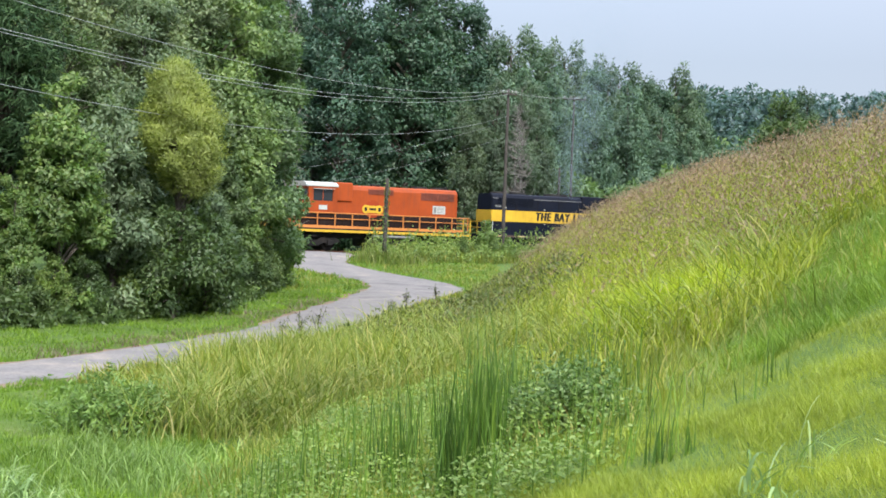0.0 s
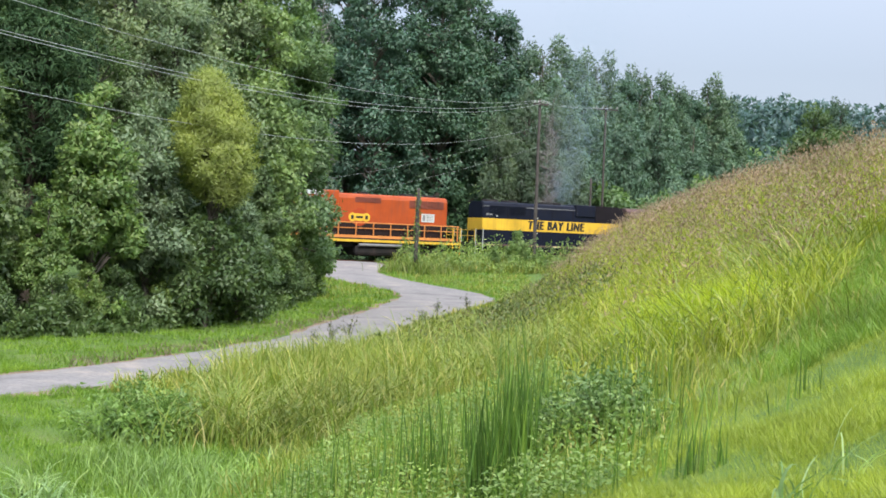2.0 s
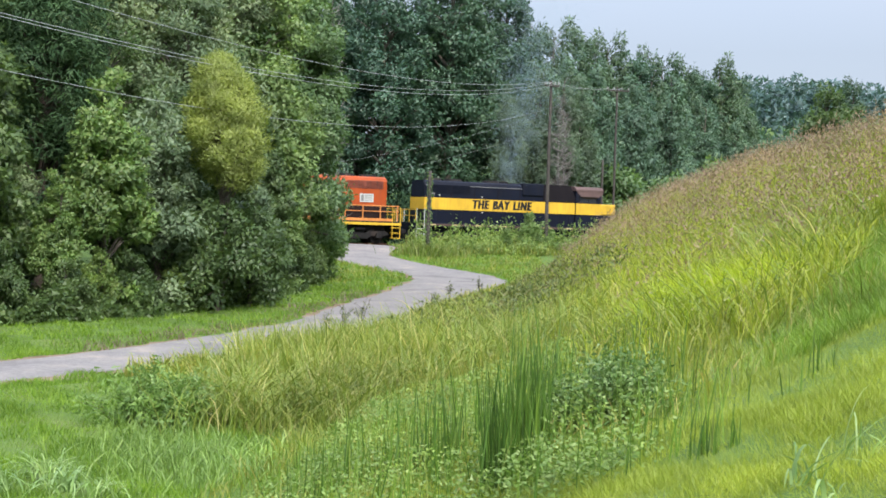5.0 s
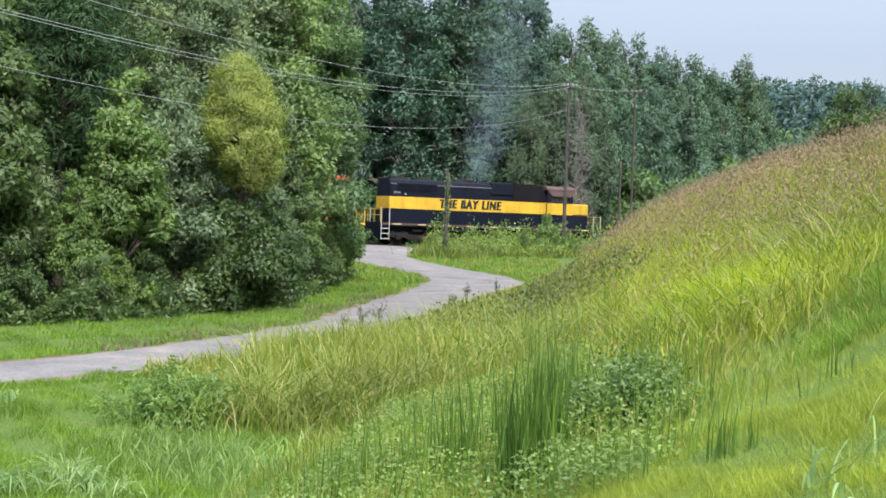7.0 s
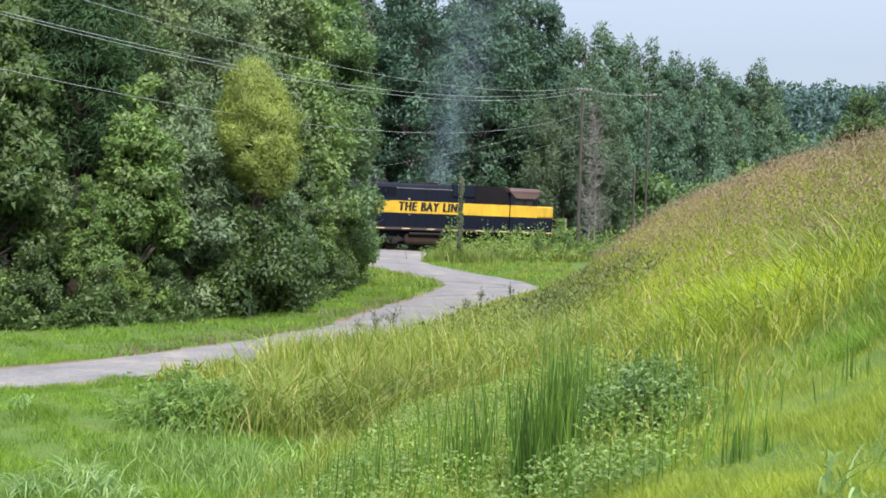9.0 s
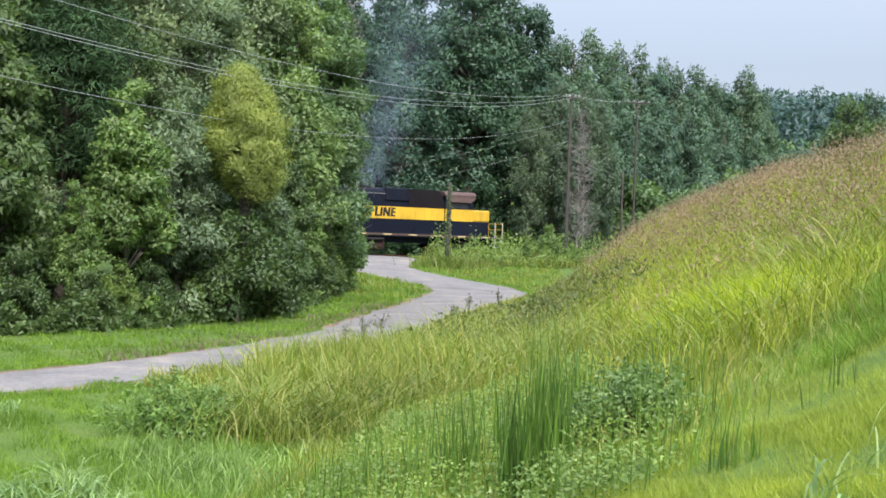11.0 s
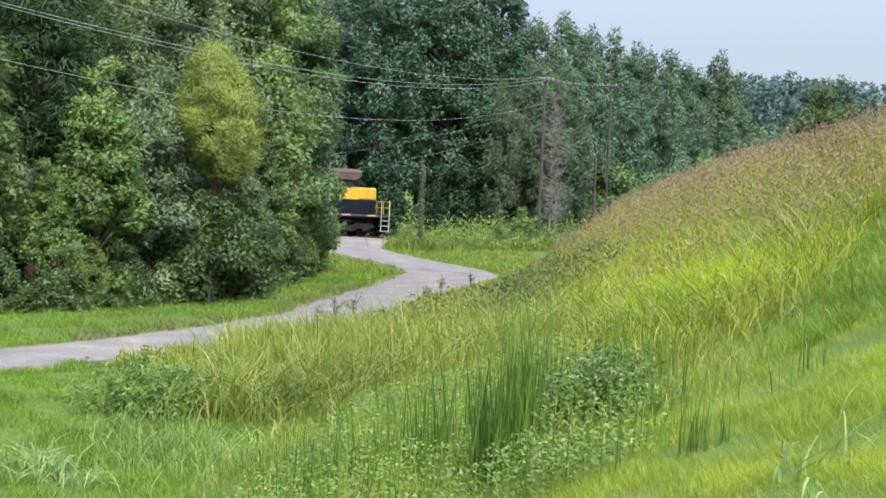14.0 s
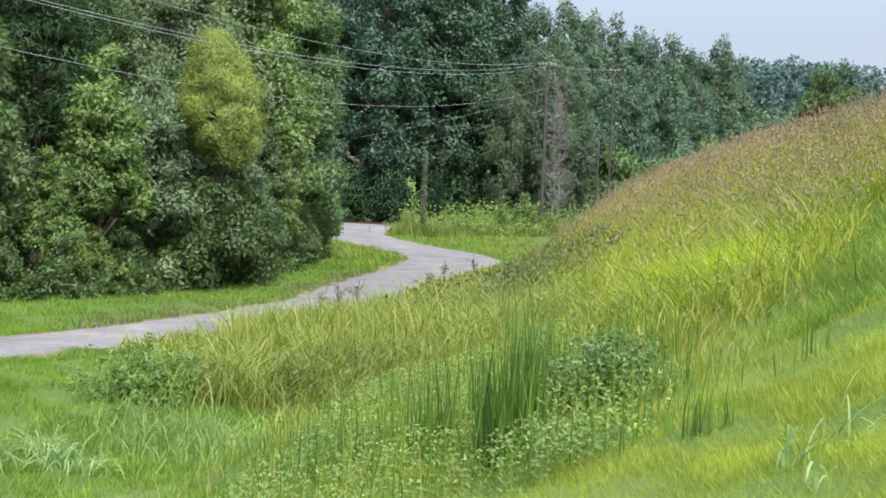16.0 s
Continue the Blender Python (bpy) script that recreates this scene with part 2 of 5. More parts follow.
G_SAGE = foliage("narrow_sage_leaves", [(0, (0.109, 0.190, 0.046)), (0.5, (0.158, 0.261, 0.065)), (1, (0.241, 0.345, 0.100))], 0.3)
G_COVER = foliage("pale_creeper_leaves", [(0, (0.096, 0.176, 0.040)), (0.5, (0.150, 0.239, 0.064)), (1, (0.237, 0.318, 0.120))], 0.35)
G_BUSH = foliage("weed_bush_leaves", [(0, (0.084, 0.154, 0.034)), (0.5, (0.134, 0.208, 0.056)), (1, (0.224, 0.291, 0.098))], 0.3)


# ---------------------------------------------------------------- mesh helpers
def part(name, bm, mat, parent, label=""):
    me = bpy.data.meshes.new(name)
    bm.to_mesh(me)
    bm.free()
    me.materials.append(mat)
    ob = new(name, me)
    ob.parent = parent
    if label:
        ob["label"] = label
    return ob


def sheet(name, verts, faces, mat, parent=None, label="", normals=None):
    """One mesh from arrays of points and of equal-sized faces."""
    verts, faces = np.asarray(verts, np.float32), np.asarray(faces, np.int32)
    me = bpy.data.meshes.new(name)
    me.vertices.add(len(verts))
    me.vertices.foreach_set("co", verts.ravel())
    k = faces.shape[1]
    me.loops.add(faces.size)
    me.loops.foreach_set("vertex_index", faces.ravel())
    me.polygons.add(len(faces))
    me.polygons.foreach_set("loop_start", np.arange(0, faces.size, k, dtype=np.int32))
    me.update(calc_edges=True)
    if normals is not None:
        me.polygons.foreach_set("use_smooth", np.ones(len(faces), bool))
        me.normals_split_custom_set_from_vertices(normals.tolist())
    me.materials.append(mat)
    ob = new(name, me)
    ob.parent = parent
    if label:
        ob["label"] = label
    return ob


def empty(name, m):
    ob = new(name)
    ob.empty_display_size = 0.2
    ob.matrix_basis = m
    return ob


def add_box(bm, x0, x1, y0, y1, z0, z1, bevel=0.0):
    m = pose((x0 + x1) / 2, (y0 + y1) / 2, (z0 + z1) / 2) @ Matrix.Diagonal((x1 - x0, y1 - y0, z1 - z0, 1))
    g = bmesh.ops.create_cube(bm, size=1, matrix=m)
    if bevel:
        es = list({e for v in g["verts"] for e in v.link_edges})
        bmesh.ops.bevel(bm, geom=es, offset=bevel, segments=2, affect="EDGES", profile=0.5)


def add_cyl(bm, p0, p1, r0, r1=None, seg=10, caps=True):
    p0, p1 = Vector(p0), Vector(p1)
    d = p1 - p0
    m = Matrix.Translation((p0 + p1) / 2) @ d.to_track_quat("Z", "Y").to_matrix().to_4x4()
    bmesh.ops.create_cone(bm, cap_ends=caps, segments=seg, radius1=r0, radius2=r0 if r1 is None else r1, depth=d.length, matrix=m)


def add_profile(bm, points, y0, y1):
    """A shape in x and z pushed from y0 to y1."""
    a = [bm.verts.new((x, y0, z)) for x, z in points]
    b = [bm.verts.new((x, y1, z)) for x, z in points]
    n = len(points)
    bm.faces.new(a)
    bm.faces.new(b[::-1])
    for i in range(n):
        bm.faces.new((a[i], b[i], b[(i + 1) % n], a[(i + 1) % n]))
    bmesh.ops.recalc_face_normals(bm, faces=bm.faces[:])


def tubes(paths, seg=6):
    """Tapered tubes along paths of (point, radius): points and quads."""
    V, Q, base = [], [], 0
    for path in paths:
        for i, (p, r) in enumerate(path):
            a = np.array(path[max(i - 1, 0)][0], float)
            b = np.array(path[min(i + 1, len(path) - 1)][0], float)
            d = (b - a) / max(np.linalg.norm(b - a), 1e-6)
            s = np.cross(d, (0.31, 0.95, 0.05) if abs(d[2]) > 0.9 else (0, 0, 1.0))
            s /= np.linalg.norm(s)
            t = np.cross(d, s)
            for k in range(seg):
                w = 2 * math.pi * k / seg
                V.append(np.array(p, float) + r * (math.cos(w) * s + math.sin(w) * t))
        for i in range(len(path) - 1):
            for k in range(seg):
                k2 = (k + 1) % seg
                Q.append((base + i * seg + k, base + i * seg + k2, base + (i + 1) * seg + k2, base + (i + 1) * seg + k))
        base += len(path) * seg
    return np.array(V), np.array(Q)


def unit(v):
    return v / np.maximum(np.linalg.norm(v, axis=1, keepdims=True), 1e-9)


def leaves(rng, P, D, length, width, out=None):
    """Pointed leaves at the points P along D: one triangle each. With out, the way each faces, also soft normals."""
    n = len(P)
    D = unit(D)
    S = unit(np.cross(D, rng.normal(size=(n, 3))))
    N = np.cross(S, D)
    L = (length * rng.uniform(0.6, 1.35, n))[:, None]
    W = (width * rng.uniform(0.7, 1.3, n))[:, None]
    V = np.stack([P - S * W / 2, P + S * W / 2, P + D * L + N * L * 0.1], 1)
    F = np.arange(3 * n).reshape(-1, 3)
    if out is None:
        return V.reshape(-1, 3), F
    face = np.cross(V[:, 1] - V[:, 0], V[:, 2] - V[:, 0])
    flip = (face * out).sum(1) < 0
    F[flip] = F[flip][:, ::-1]
    face[flip] *= -1
    soft = unit(unit(face) * 0.55 + unit(out) * 0.75 + rng.normal(size=(n, 3)) * 0.12)
    return V.reshape(-1, 3), F, np.repeat(soft, 3, 0)


def blades(rng, P, height, width, lean=0.5, droop=0.4, levels=3, head=None):
    """Curved grass blades: strips that lean, arch and taper. Points and triangles."""
    n = len(P)
    H = height * np.ones(n) * rng.uniform(0.55, 1.25, n)
    a = rng.uniform(0, 2 * math.pi, n)
    out = np.stack([np.cos(a), np.sin(a), np.zeros(n)], 1)
    f = rng.uniform(0, 2 * math.pi, n)
    side = np.stack([np.cos(f), np.sin(f), np.zeros(n)], 1)
    k = rng.uniform(0.15, 1.0, n) * lean
    dr = rng.uniform(0.2, 1.0, n) * droop
    W = width * rng.uniform(0.6, 1.4, n)
    rows = []
    for i in range(levels):
        s = i / levels
        c = P + out * (H * k * s ** 1.6)[:, None]
        c[:, 2] += H * (s - dr * s ** 3)
        w = (W * (1 - 0.55 * s) / 2)[:, None]
        rows += [c - side * w, c + side * w]
    tip = P + out * (H * k)[:, None]
    tip[:, 2] += H * (1 - dr)
    rows.append(tip)
    V = np.stack(rows, 1)
    m = 2 * levels + 1
    tri = []
    for i in range(levels - 1):
        b = 2 * i
        tri += [(b, b + 1, b + 3), (b, b + 3, b + 2)]
    tri.append((m - 3, m - 2, m - 1))
    T = (np.arange(n)[:, None, None] * m + np.array(tri)[None]).reshape(-1, 3)
    return V.reshape(-1, 3), T, tip


def joined(chunks):
    V, T, base = [], [], 0
    for v, t in chunks:
        V.append(v)
        T.append(t + base)
        base += len(v)
    return np.concatenate(V), np.concatenate(T)


# ---------------------------------------------------------------- the lie of the land
TRACK0, TRACK_DEG, RAIL_Z = Vector((-3.6, 97.0, 0)), 28.0, 1.4
TU = Vector((math.cos(radians(TRACK_DEG)), math.sin(radians(TRACK_DEG)), 0))
TN = Vector((-TU.y, TU.x, 0))


def sstep(a, b, v):
    t = np.clip((v - a) / (b - a), 0, 1)
    return t * t * (3 - 2 * t)


def track_side(x, y):
    """Distance from the track, positive on the road's side."""
    return -((x - TRACK0.x) * TN.x + (y - TRACK0.y) * TN.y)


def ground_z(x, y):
    x, y = np.asarray(x, float), np.asarray(y, float)
    dt = track_side(x, y)
    near = -0.5 + 1.85 * np.exp(-np.maximum(dt - 3, 0) / 24)
    far = 1.35 - 0.7 * sstep(2.5, 7, -dt) + 3.0 * sstep(20, 90, -dt)
    z = np.where(dt > 0, near, far)
    toe = np.minimum(-5 + 8 * y / 60.0, 6.5)
    w = np.clip((x - toe) / (10.8 - toe), 0, 1)
    bank = 5.4 * (1 - sstep(46, 100, y)) * sstep(-60, -20, y)
    z = z + bank * w ** 1.35 * (1 - 0.06 * sstep(0.85, 1, w)) * (1 - 0.85 * sstep(14, 30, x))
    rise = 0.5 * (1 - sstep(34, 50, y)) * sstep(-60, -20, y) * w ** 3
    rise = rise + 0.85 * sstep(52, 63, y) * (1 - sstep(66, 90, y)) * w ** 1.35 * (1 - 0.75 * sstep(8.6, 10.4, x))
    z = z + rise * (1 - 0.85 * sstep(14, 30, x))
    return z + 42.5 * sstep(150, 620, y) * sstep(-60, 200, x + 0.25 * y)


def bumps(x, y):
    return 0.05 * np.sin(x * 1.7 + np.sin(y * 0.9)) * np.sin(y * 1.3 + 0.6 * x) + 0.03 * np.sin(x * 4.1 + y * 2.3)


# the lane: comes from the near side, bends hard and climbs over the crossing
LANE = [(-24, 6.0), (-19, 13.0), (-14.5, 20.5), (-11.2, 25.5), (-9.2, 28.4), (-7.55, 30.9), (-5.7, 34.7), (-3.85, 39.7), (-2.5, 44.6), (-1.3, 52.2),
        (0.25, 61.0), (1.5, 67.5), (1.75, 71.2), (1.0, 74.6), (-0.95, 78.4), (-2.9, 82.2), (-4.1, 86.5), (-4.7, 92.0), (-5.2, 99.0), (-5.8, 108.0), (-7, 122.0)]


def smooth_line(points, step=0.5):
    P = [np.array(p, float) for p in points]
    P = [2 * P[0] - P[1]] + P + [2 * P[-1] - P[-2]]
    out = []
    for i in range(1, len(P) - 2):
        n = max(2, int(np.linalg.norm(P[i + 1] - P[i]) / step))
        for k in range(n):
            t = k / n
            out.append(0.5 * (2 * P[i] + (P[i + 1] - P[i - 1]) * t + (2 * P[i - 1] - 5 * P[i] + 4 * P[i + 1] - P[i + 2]) * t ** 2
                              + (3 * P[i] - P[i - 1] - 3 * P[i + 1] + P[i + 2]) * t ** 3))
    return np.array(out)


lane = smooth_line(LANE)
lane_t = unit(np.gradient(lane, axis=0))
lane_n = np.stack([-lane_t[:, 1], lane_t[:, 0]], 1)
lane_half = np.interp(lane[:, 1], [30, 45, 56, 62, 70, 76, 81, 86, 92, 97], [1.45, 1.5, 1.6, 1.72, 2.2, 2.35, 2.2, 1.95, 2.9, 1.7])


def lane_distance(x, y):
    """Distance from the lane's middle line."""
    x, y = np.atleast_1d(np.asarray(x, float)), np.atleast_1d(np.asarray(y, float))
    best = np.full(x.shape, 1e9)
    for p, h in zip(lane[::2], lane_half[::2]):
        best = np.minimum(best, np.hypot(x - p[0], y - p[1]) - (h - 1.62))
    return best


def spread(a, b, n, p):
    t = np.linspace(0, 1, n)
    return a + (b - a) * t ** p


def build_ground():
    xs = np.concatenate([-spread(45, 3000, 40, 3)[::-1], np.arange(-44, 45, 0.9), spread(46, 3000, 40, 3)])
    ys = np.concatenate([-spread(12, 2500, 25, 3)[::-1], np.arange(-11, 130, 0.9), spread(131, 4500, 60, 3)])
    X, Y = np.meshgrid(xs, ys)
    Z = ground_z(X, Y)
    d = np.full(X.shape, 99.0)
    box = (np.abs(X) < 40) & (Y > -10) & (Y < 128)
    d[box] = lane_distance(X[box], Y[box])
    Z = Z + bumps(X, Y) * sstep(2.0, 3.2, d) * (np.hypot(X, Y) < 140) - 0.09 * (1 - sstep(2.0, 2.9, d))
    ny, nx = X.shape
    i = np.arange(ny * nx).reshape(ny, nx)
    F = np.stack([i[:-1, :-1], i[:-1, 1:], i[1:, 1:], i[1:, :-1]], -1).reshape(-1, 4)
    g = sheet("ground", np.stack([X, Y, Z], -1).reshape(-1, 3), F, M_SOIL)
    for p in g.data.polygons:
        p.use_smooth = True
    tagged(g, "rough green grassy ground sloping up to a bank", "ground", kind="structure")


def ribbon(name, half, lift, mat, ragged, seed):
    """A draped strip along the lane with a slightly crowned middle and ragged edges."""
    rng = np.random.default_rng(seed)
    rag = np.convolve(rng.normal(size=len(lane) + 8), np.ones(4) / 4, "same")[4:-4] * ragged
    rag2 = np.convolve(rng.normal(size=len(lane) + 8), np.ones(4) / 4, "same")[4:-4] * ragged
    us = np.linspace(-1, 1, 9)
    V = []
    for u in us:
        w = half * abs(u) + np.where(u > 0, rag, rag2) * (abs(u) > 0.9)
        p = lane + lane_n * (np.sign(u) * w)[:, None]
        z = ground_z(lane[:, 0], lane[:, 1]) * 0.75 + ground_z(p[:, 0], p[:, 1]) * 0.25 + lift - 0.05 * u * u
        V.append(np.column_stack([p, z]))
    n = len(lane)
    V = np.concatenate(V)
    i = np.arange(len(us) * n).reshape(len(us), n)
    F = np.stack([i[:-1, :-1], i[:-1, 1:], i[1:, 1:], i[1:, :-1]], -1).reshape(-1, 4)
    mid = V[F].mean(1)
    F = F[np.abs(track_side(mid[:, 0], mid[:, 1])) > 2.75]
    ob = sheet(name, V, F[:, ::-1], mat)
    for p in ob.data.polygons:
        p.use_smooth = True
    return ob


build_ground()
tagged(ribbon("road", lane_half, 0.035, M_ROAD, 0.16, 3), "narrow worn grey country lane bending to a crossing", "road", kind="structure")
tagged(ribbon("road_shoulder", lane_half + 0.22, 0.01, M_VERGE, 0.35, 4), "thin red sandy gravel edge along the lane", "road shoulder", kind="structure")


# ---------------------------------------------------------------- the railway
def on_track(s, off=0.0, z=0.0):
    p = TRACK0 + TU * s + TN * off
    return (p.x, p.y, z)


def build_track():
    root = tagged(empty("railway_track", pose(TRACK0.x, TRACK0.y, 0, 0, 0, TRACK_DEG)), "single railway track with rusty rails on dark ballast", "railway track", kind="structure")
    bm = bmesh.new()
    add_profile(bm, [(-2.3, 0.85), (-1.6, 1.2), (1.6, 1.2), (2.3, 0.85)], -90, 160)
    bmesh.ops.rotate(bm, verts=bm.verts[:], matrix=Matrix.Rotation(radians(-90), 3, "Z"))
    part("ballast", bm, M_BALLAST, root)
    for side in (-0.75, 0.75):
        bm = bmesh.new()
        prof = [(-0.07, 1.2), (0.07, 1.2), (0.07, 1.225), (0.012, 1.245), (0.012, 1.34), (0.036, 1.35), (0.036, 1.395), (-0.036, 1.395), (-0.036, 1.35), (-0.012, 1.34), (-0.012, 1.245), (-0.07, 1.225)]
        add_profile(bm, [(x + side, z) for x, z in prof], -90, 160)
        bmesh.ops.rotate(bm, verts=bm.verts[:], matrix=Matrix.Rotation(radians(-90), 3, "Z"))
        part("rail", bm, M_RUST, root)
    tie = bmesh.new()
    add_box(tie, -0.11, 0.11, -1.3, 1.3, 1.06, 1.215, 0.012)
    first = part("sleeper", tie, M_POLE, root)
    for i in range(1, 120):
        ob = new("sleeper", first.data)
        ob.parent = root
        ob.location = ((i - 40) * 0.52, 0, 0)
    first.location = (-40 * 0.52, 0, 0)
    for a, b in ((-2.9, -0.86), (-0.64, 0.64), (0.86, 2.9)):
        bm = bmesh.new()
        add_box(bm, -6.2, 2.6, a, b, 1.2, 1.335, 0.02)
        part("crossing_panel", bm, M_POLE, root, "dark timber panel of the level crossing")


build_track()


# ---------------------------------------------------------------- locomotives (origin: hood end, at rail height; dirn: the way the hood runs)
def add_frame(bm, axis, d0, d1, u, w, iu, iw):
    """A wall across one axis from d0 to d1 with one opening through it."""
    rings = []
    for d in (d0, d1):
        for (a0, a1), (b0, b1) in ((u, w), (iu, iw)):
            pts = ((a0, b0), (a1, b0), (a1, b1), (a0, b1))
            rings.append([bm.verts.new((p, d, q) if axis == "y" else (d, p, q)) for p, q in pts])
    o0, i0, o1, i1 = rings
    for k in range(4):
        n = (k + 1) % 4
        for quad in ((o0[k], o0[n], i0[n], i0[k]), (o1[k], o1[n], i1[n], i1[k]), (o0[k], o0[n], o1[n], o1[k]), (i0[k], i0[n], i1[n], i1[k])):
            bm.faces.new(quad)
    bmesh.ops.recalc_face_normals(bm, faces=bm.faces[:])


def wheel_set(parent, x, dirn):
    for y in (-0.75, 0.75):
        bm = bmesh.new()
        s = -1 if y < 0 else 1
        add_cyl(bm, (0, s * -0.07, 0), (0, s * 0.06, 0), 0.5, 0.5, 24)
        add_cyl(bm, (0, s * -0.1, 0), (0, s * -0.06, 0), 0.54, 0.54, 24)
        add_cyl(bm, (0, s * 0.05, 0), (0, s * 0.11, 0), 0.3, 0.22, 16)
        add_cyl(bm, (0, s * 0.1, 0), (0, s * 0.2, 0), 0.11, 0.1, 12)
        w = part("wheel", bm, M_STEEL, parent)
        w.location = (x, y, 0.51)
        WHEELS.append(w)


WHEELS = []


def truck(parent, x):
    bm = bmesh.new()
    for s in (-1, 1):
        y0, y1 = sorted((s * 0.98, s * 1.16))
        add_profile(bm, [(x - 2.15, 0.62), (x - 1.95, 0.82), (x - 0.7, 0.88), (x - 0.45, 0.7), (x + 0.45, 0.7), (x + 0.7, 0.88), (x + 1.95, 0.82), (x + 2.15, 0.62),
                         (x + 1.75, 0.5), (x + 0.9, 0.52), (x + 0.6, 0.36), (x - 0.6, 0.36), (x - 0.9, 0.52), (x - 1.75, 0.5)], y0, y1)
        for k in (-1.37, 1.37):
            add_box(bm, x + k - 0.2, x + k + 0.2, min(s * 1.1, s * 1.28), max(s * 1.1, s * 1.28), 0.36, 0.72, 0.03)
            for q in (-0.36, 0.36):
                add_cyl(bm, (x + k + q, s * 1.08, 0.62), (x + k + q, s * 1.08, 0.95), 0.09, 0.09, 8)
        add_cyl(bm, (x - 0.35, s * 1.2, 0.98), (x + 0.35, s * 1.2, 0.98), 0.1, 0.1, 10)
        add_box(bm, x - 0.62, x + 0.62, min(s * 1.0, s * 1.14), max(s * 1.0, s * 1.14), 0.3, 0.4, 0.02)
    add_box(bm, x - 0.4, x + 0.4, -1.0, 1.0, 0.55, 1.02, 0.03)
    part("truck_frame", bm, M_STEEL, parent)
    for k in (-1.37, 1.37):
        wheel_set(parent, x + k, 1)


def locomotive(name, dirn, c, label):
    """A four-axle hood locomotive. c: its lengths along the hood and its paints."""
    root = tagged(empty(name, pose(0, 0, 0)), label, "locomotive")
    X = lambda v: dirn * v
    rng = lambda a, b: tuple(sorted((X(a), X(b))))
    hood, cab0, cab1, nose = c["hood"], c["cab0"], c["cab"], c["nose"]
    h0 = c["start"]
    end0, end1 = h0 - 0.85, nose + 0.85
    # frame and walkway
    bm = bmesh.new()
    add_box(bm, *rng(end0, end1), -1.5, 1.5, 1.24, 1.5, 0.02)
    add_box(bm, *rng(end0 + 0.9, end1 - 0.9), -0.9, 0.9, 0.85, 1.26, 0.02)
    part("underframe", bm, c["sill"], root)
    bm = bmesh.new()
    for s in (-1, 1):
        y0, y1 = sorted((s * 1.5, s * 1.525))
        if c["dashes"]:
            continue
        else:
            add_box(bm, *rng(end0, end1), y0, y1, 1.24, 1.4)
    if c["dashes"]:
        bm.free()
        dash = bmesh.new()
        add_box(dash, 0, 0.62, -0.006, 0.006, 1.35, 1.43)
        dash = part("sill_dash", dash, M_DASH, root, "tan reflective dash")
        for s in (-1, 1):
            y0, y1 = sorted((s * 1.5, s * 1.512))
            strip = bmesh.new()
            add_box(strip, *rng(end0 + 0.02, end1 - 0.02), y0, y1, 1.33, 1.45)
            part("sill_strip", strip, M_SILL, root, "dusty brown sill edge")
        dash.location = (X(end0 + 0.9), -1.52, 0)
        for i in range(1, 18):
            ob = new("sill_dash", dash.data)
            ob.parent = root
            ob.location = (X(end0 + 0.9 + 1.85 * (i // 2)), (-1.52, 1.52)[i % 2], 0)
    else:
        part("sill_stripe", bm, M_YELLOW, root, "yellow stripe along the walkway edge")
    # hood with rounded shoulders, dark lower doors
    hw = c["half"]
    top = c["top"]
    bm = bmesh.new()
    zs = c["low"]
    prof = [(-hw, zs), (hw, zs), (hw, top - 0.32), (hw - 0.1, top - 0.1), (hw - 0.3, top), (-hw + 0.3, top), (-hw + 0.1, top - 0.1), (-hw, top - 0.32)]
    a = [bm.verts.new((X(h0), y, z)) for y, z in prof]
    b = [bm.verts.new((X(hood), y, z)) for y, z in prof]
    bm.faces.new(a), bm.faces.new(b)
    for i in range(8):
        bm.faces.new((a[i], a[(i + 1) % 8], b[(i + 1) % 8], b[i]))
    bmesh.ops.recalc_face_normals(bm, faces=bm.faces[:])
    bmesh.ops.bevel(bm, geom=[e for e in bm.edges if abs(e.verts[0].co.x - e.verts[1].co.x) < 1e-4], offset=0.06, segments=2, affect="EDGES")
    body = part("long_hood", bm, c["body"], root)
    bm = bmesh.new()
    add_box(bm, *rng(h0 + 0.015, hood), -hw + 0.012, hw - 0.012, 1.49, zs + 0.01)
    part("lower_hood", bm, c["lower"], root)
    # doors with latches along the sides
    x = h0 + 0.35
    first = None
    while x < hood - 0.5:
        for s in (-1, 1):
            if first is None:
                bm = bmesh.new()
                add_box(bm, 0.02, 0.62, -0.012, 0.012, 1.62, c["door"], 0.008)
                add_box(bm, 0.52, 0.56, -0.03, 0.03, 2.1, 2.25)
                first = part("hood_door", bm, c["lower"], root)
                first.location = (x if dirn > 0 else -x - 0.64, s * hw, 0)
            else:
                ob = new("hood_door", first.data)
                ob.parent = root
                ob.location = (x if dirn > 0 else -x - 0.64, s * hw, 0)
        x += 0.66
    if c["band"]:
        # sooty housing that slopes down to the cab, panel seams, marker lights and number board
        bm = bmesh.new()
        add_profile(bm, [(X(10.35), 3.26), (X(cab0), 3.26), (X(cab0), 3.62), (X(hood + 0.06), 4.36), (X(hood - 0.3), top + 0.05), (X(10.35), top + 0.05)], -hw - 0.05, hw + 0.05)
        part("hood_taper", bm, M_SOOT, root, "sooty brown-black sloping end of the hood")
        bm = bmesh.new()
        add_box(bm, *rng(hood - 0.02, cab0), -hw + 0.02, hw - 0.02, 1.5, 3.27)
        part("hood_end", bm, c["body"], root)
        for s in (-1, 1):
            y0, y1 = sorted((s * hw, s * (hw + 0.012)))
            for sx in (2.9, 4.75, 6.6, 8.4):
                bm = bmesh.new()
                add_box(bm, *rng(sx, sx + 0.05), y0, y1, 3.24, top - 0.34)
                part("panel_seam", bm, M_SOOT, root)
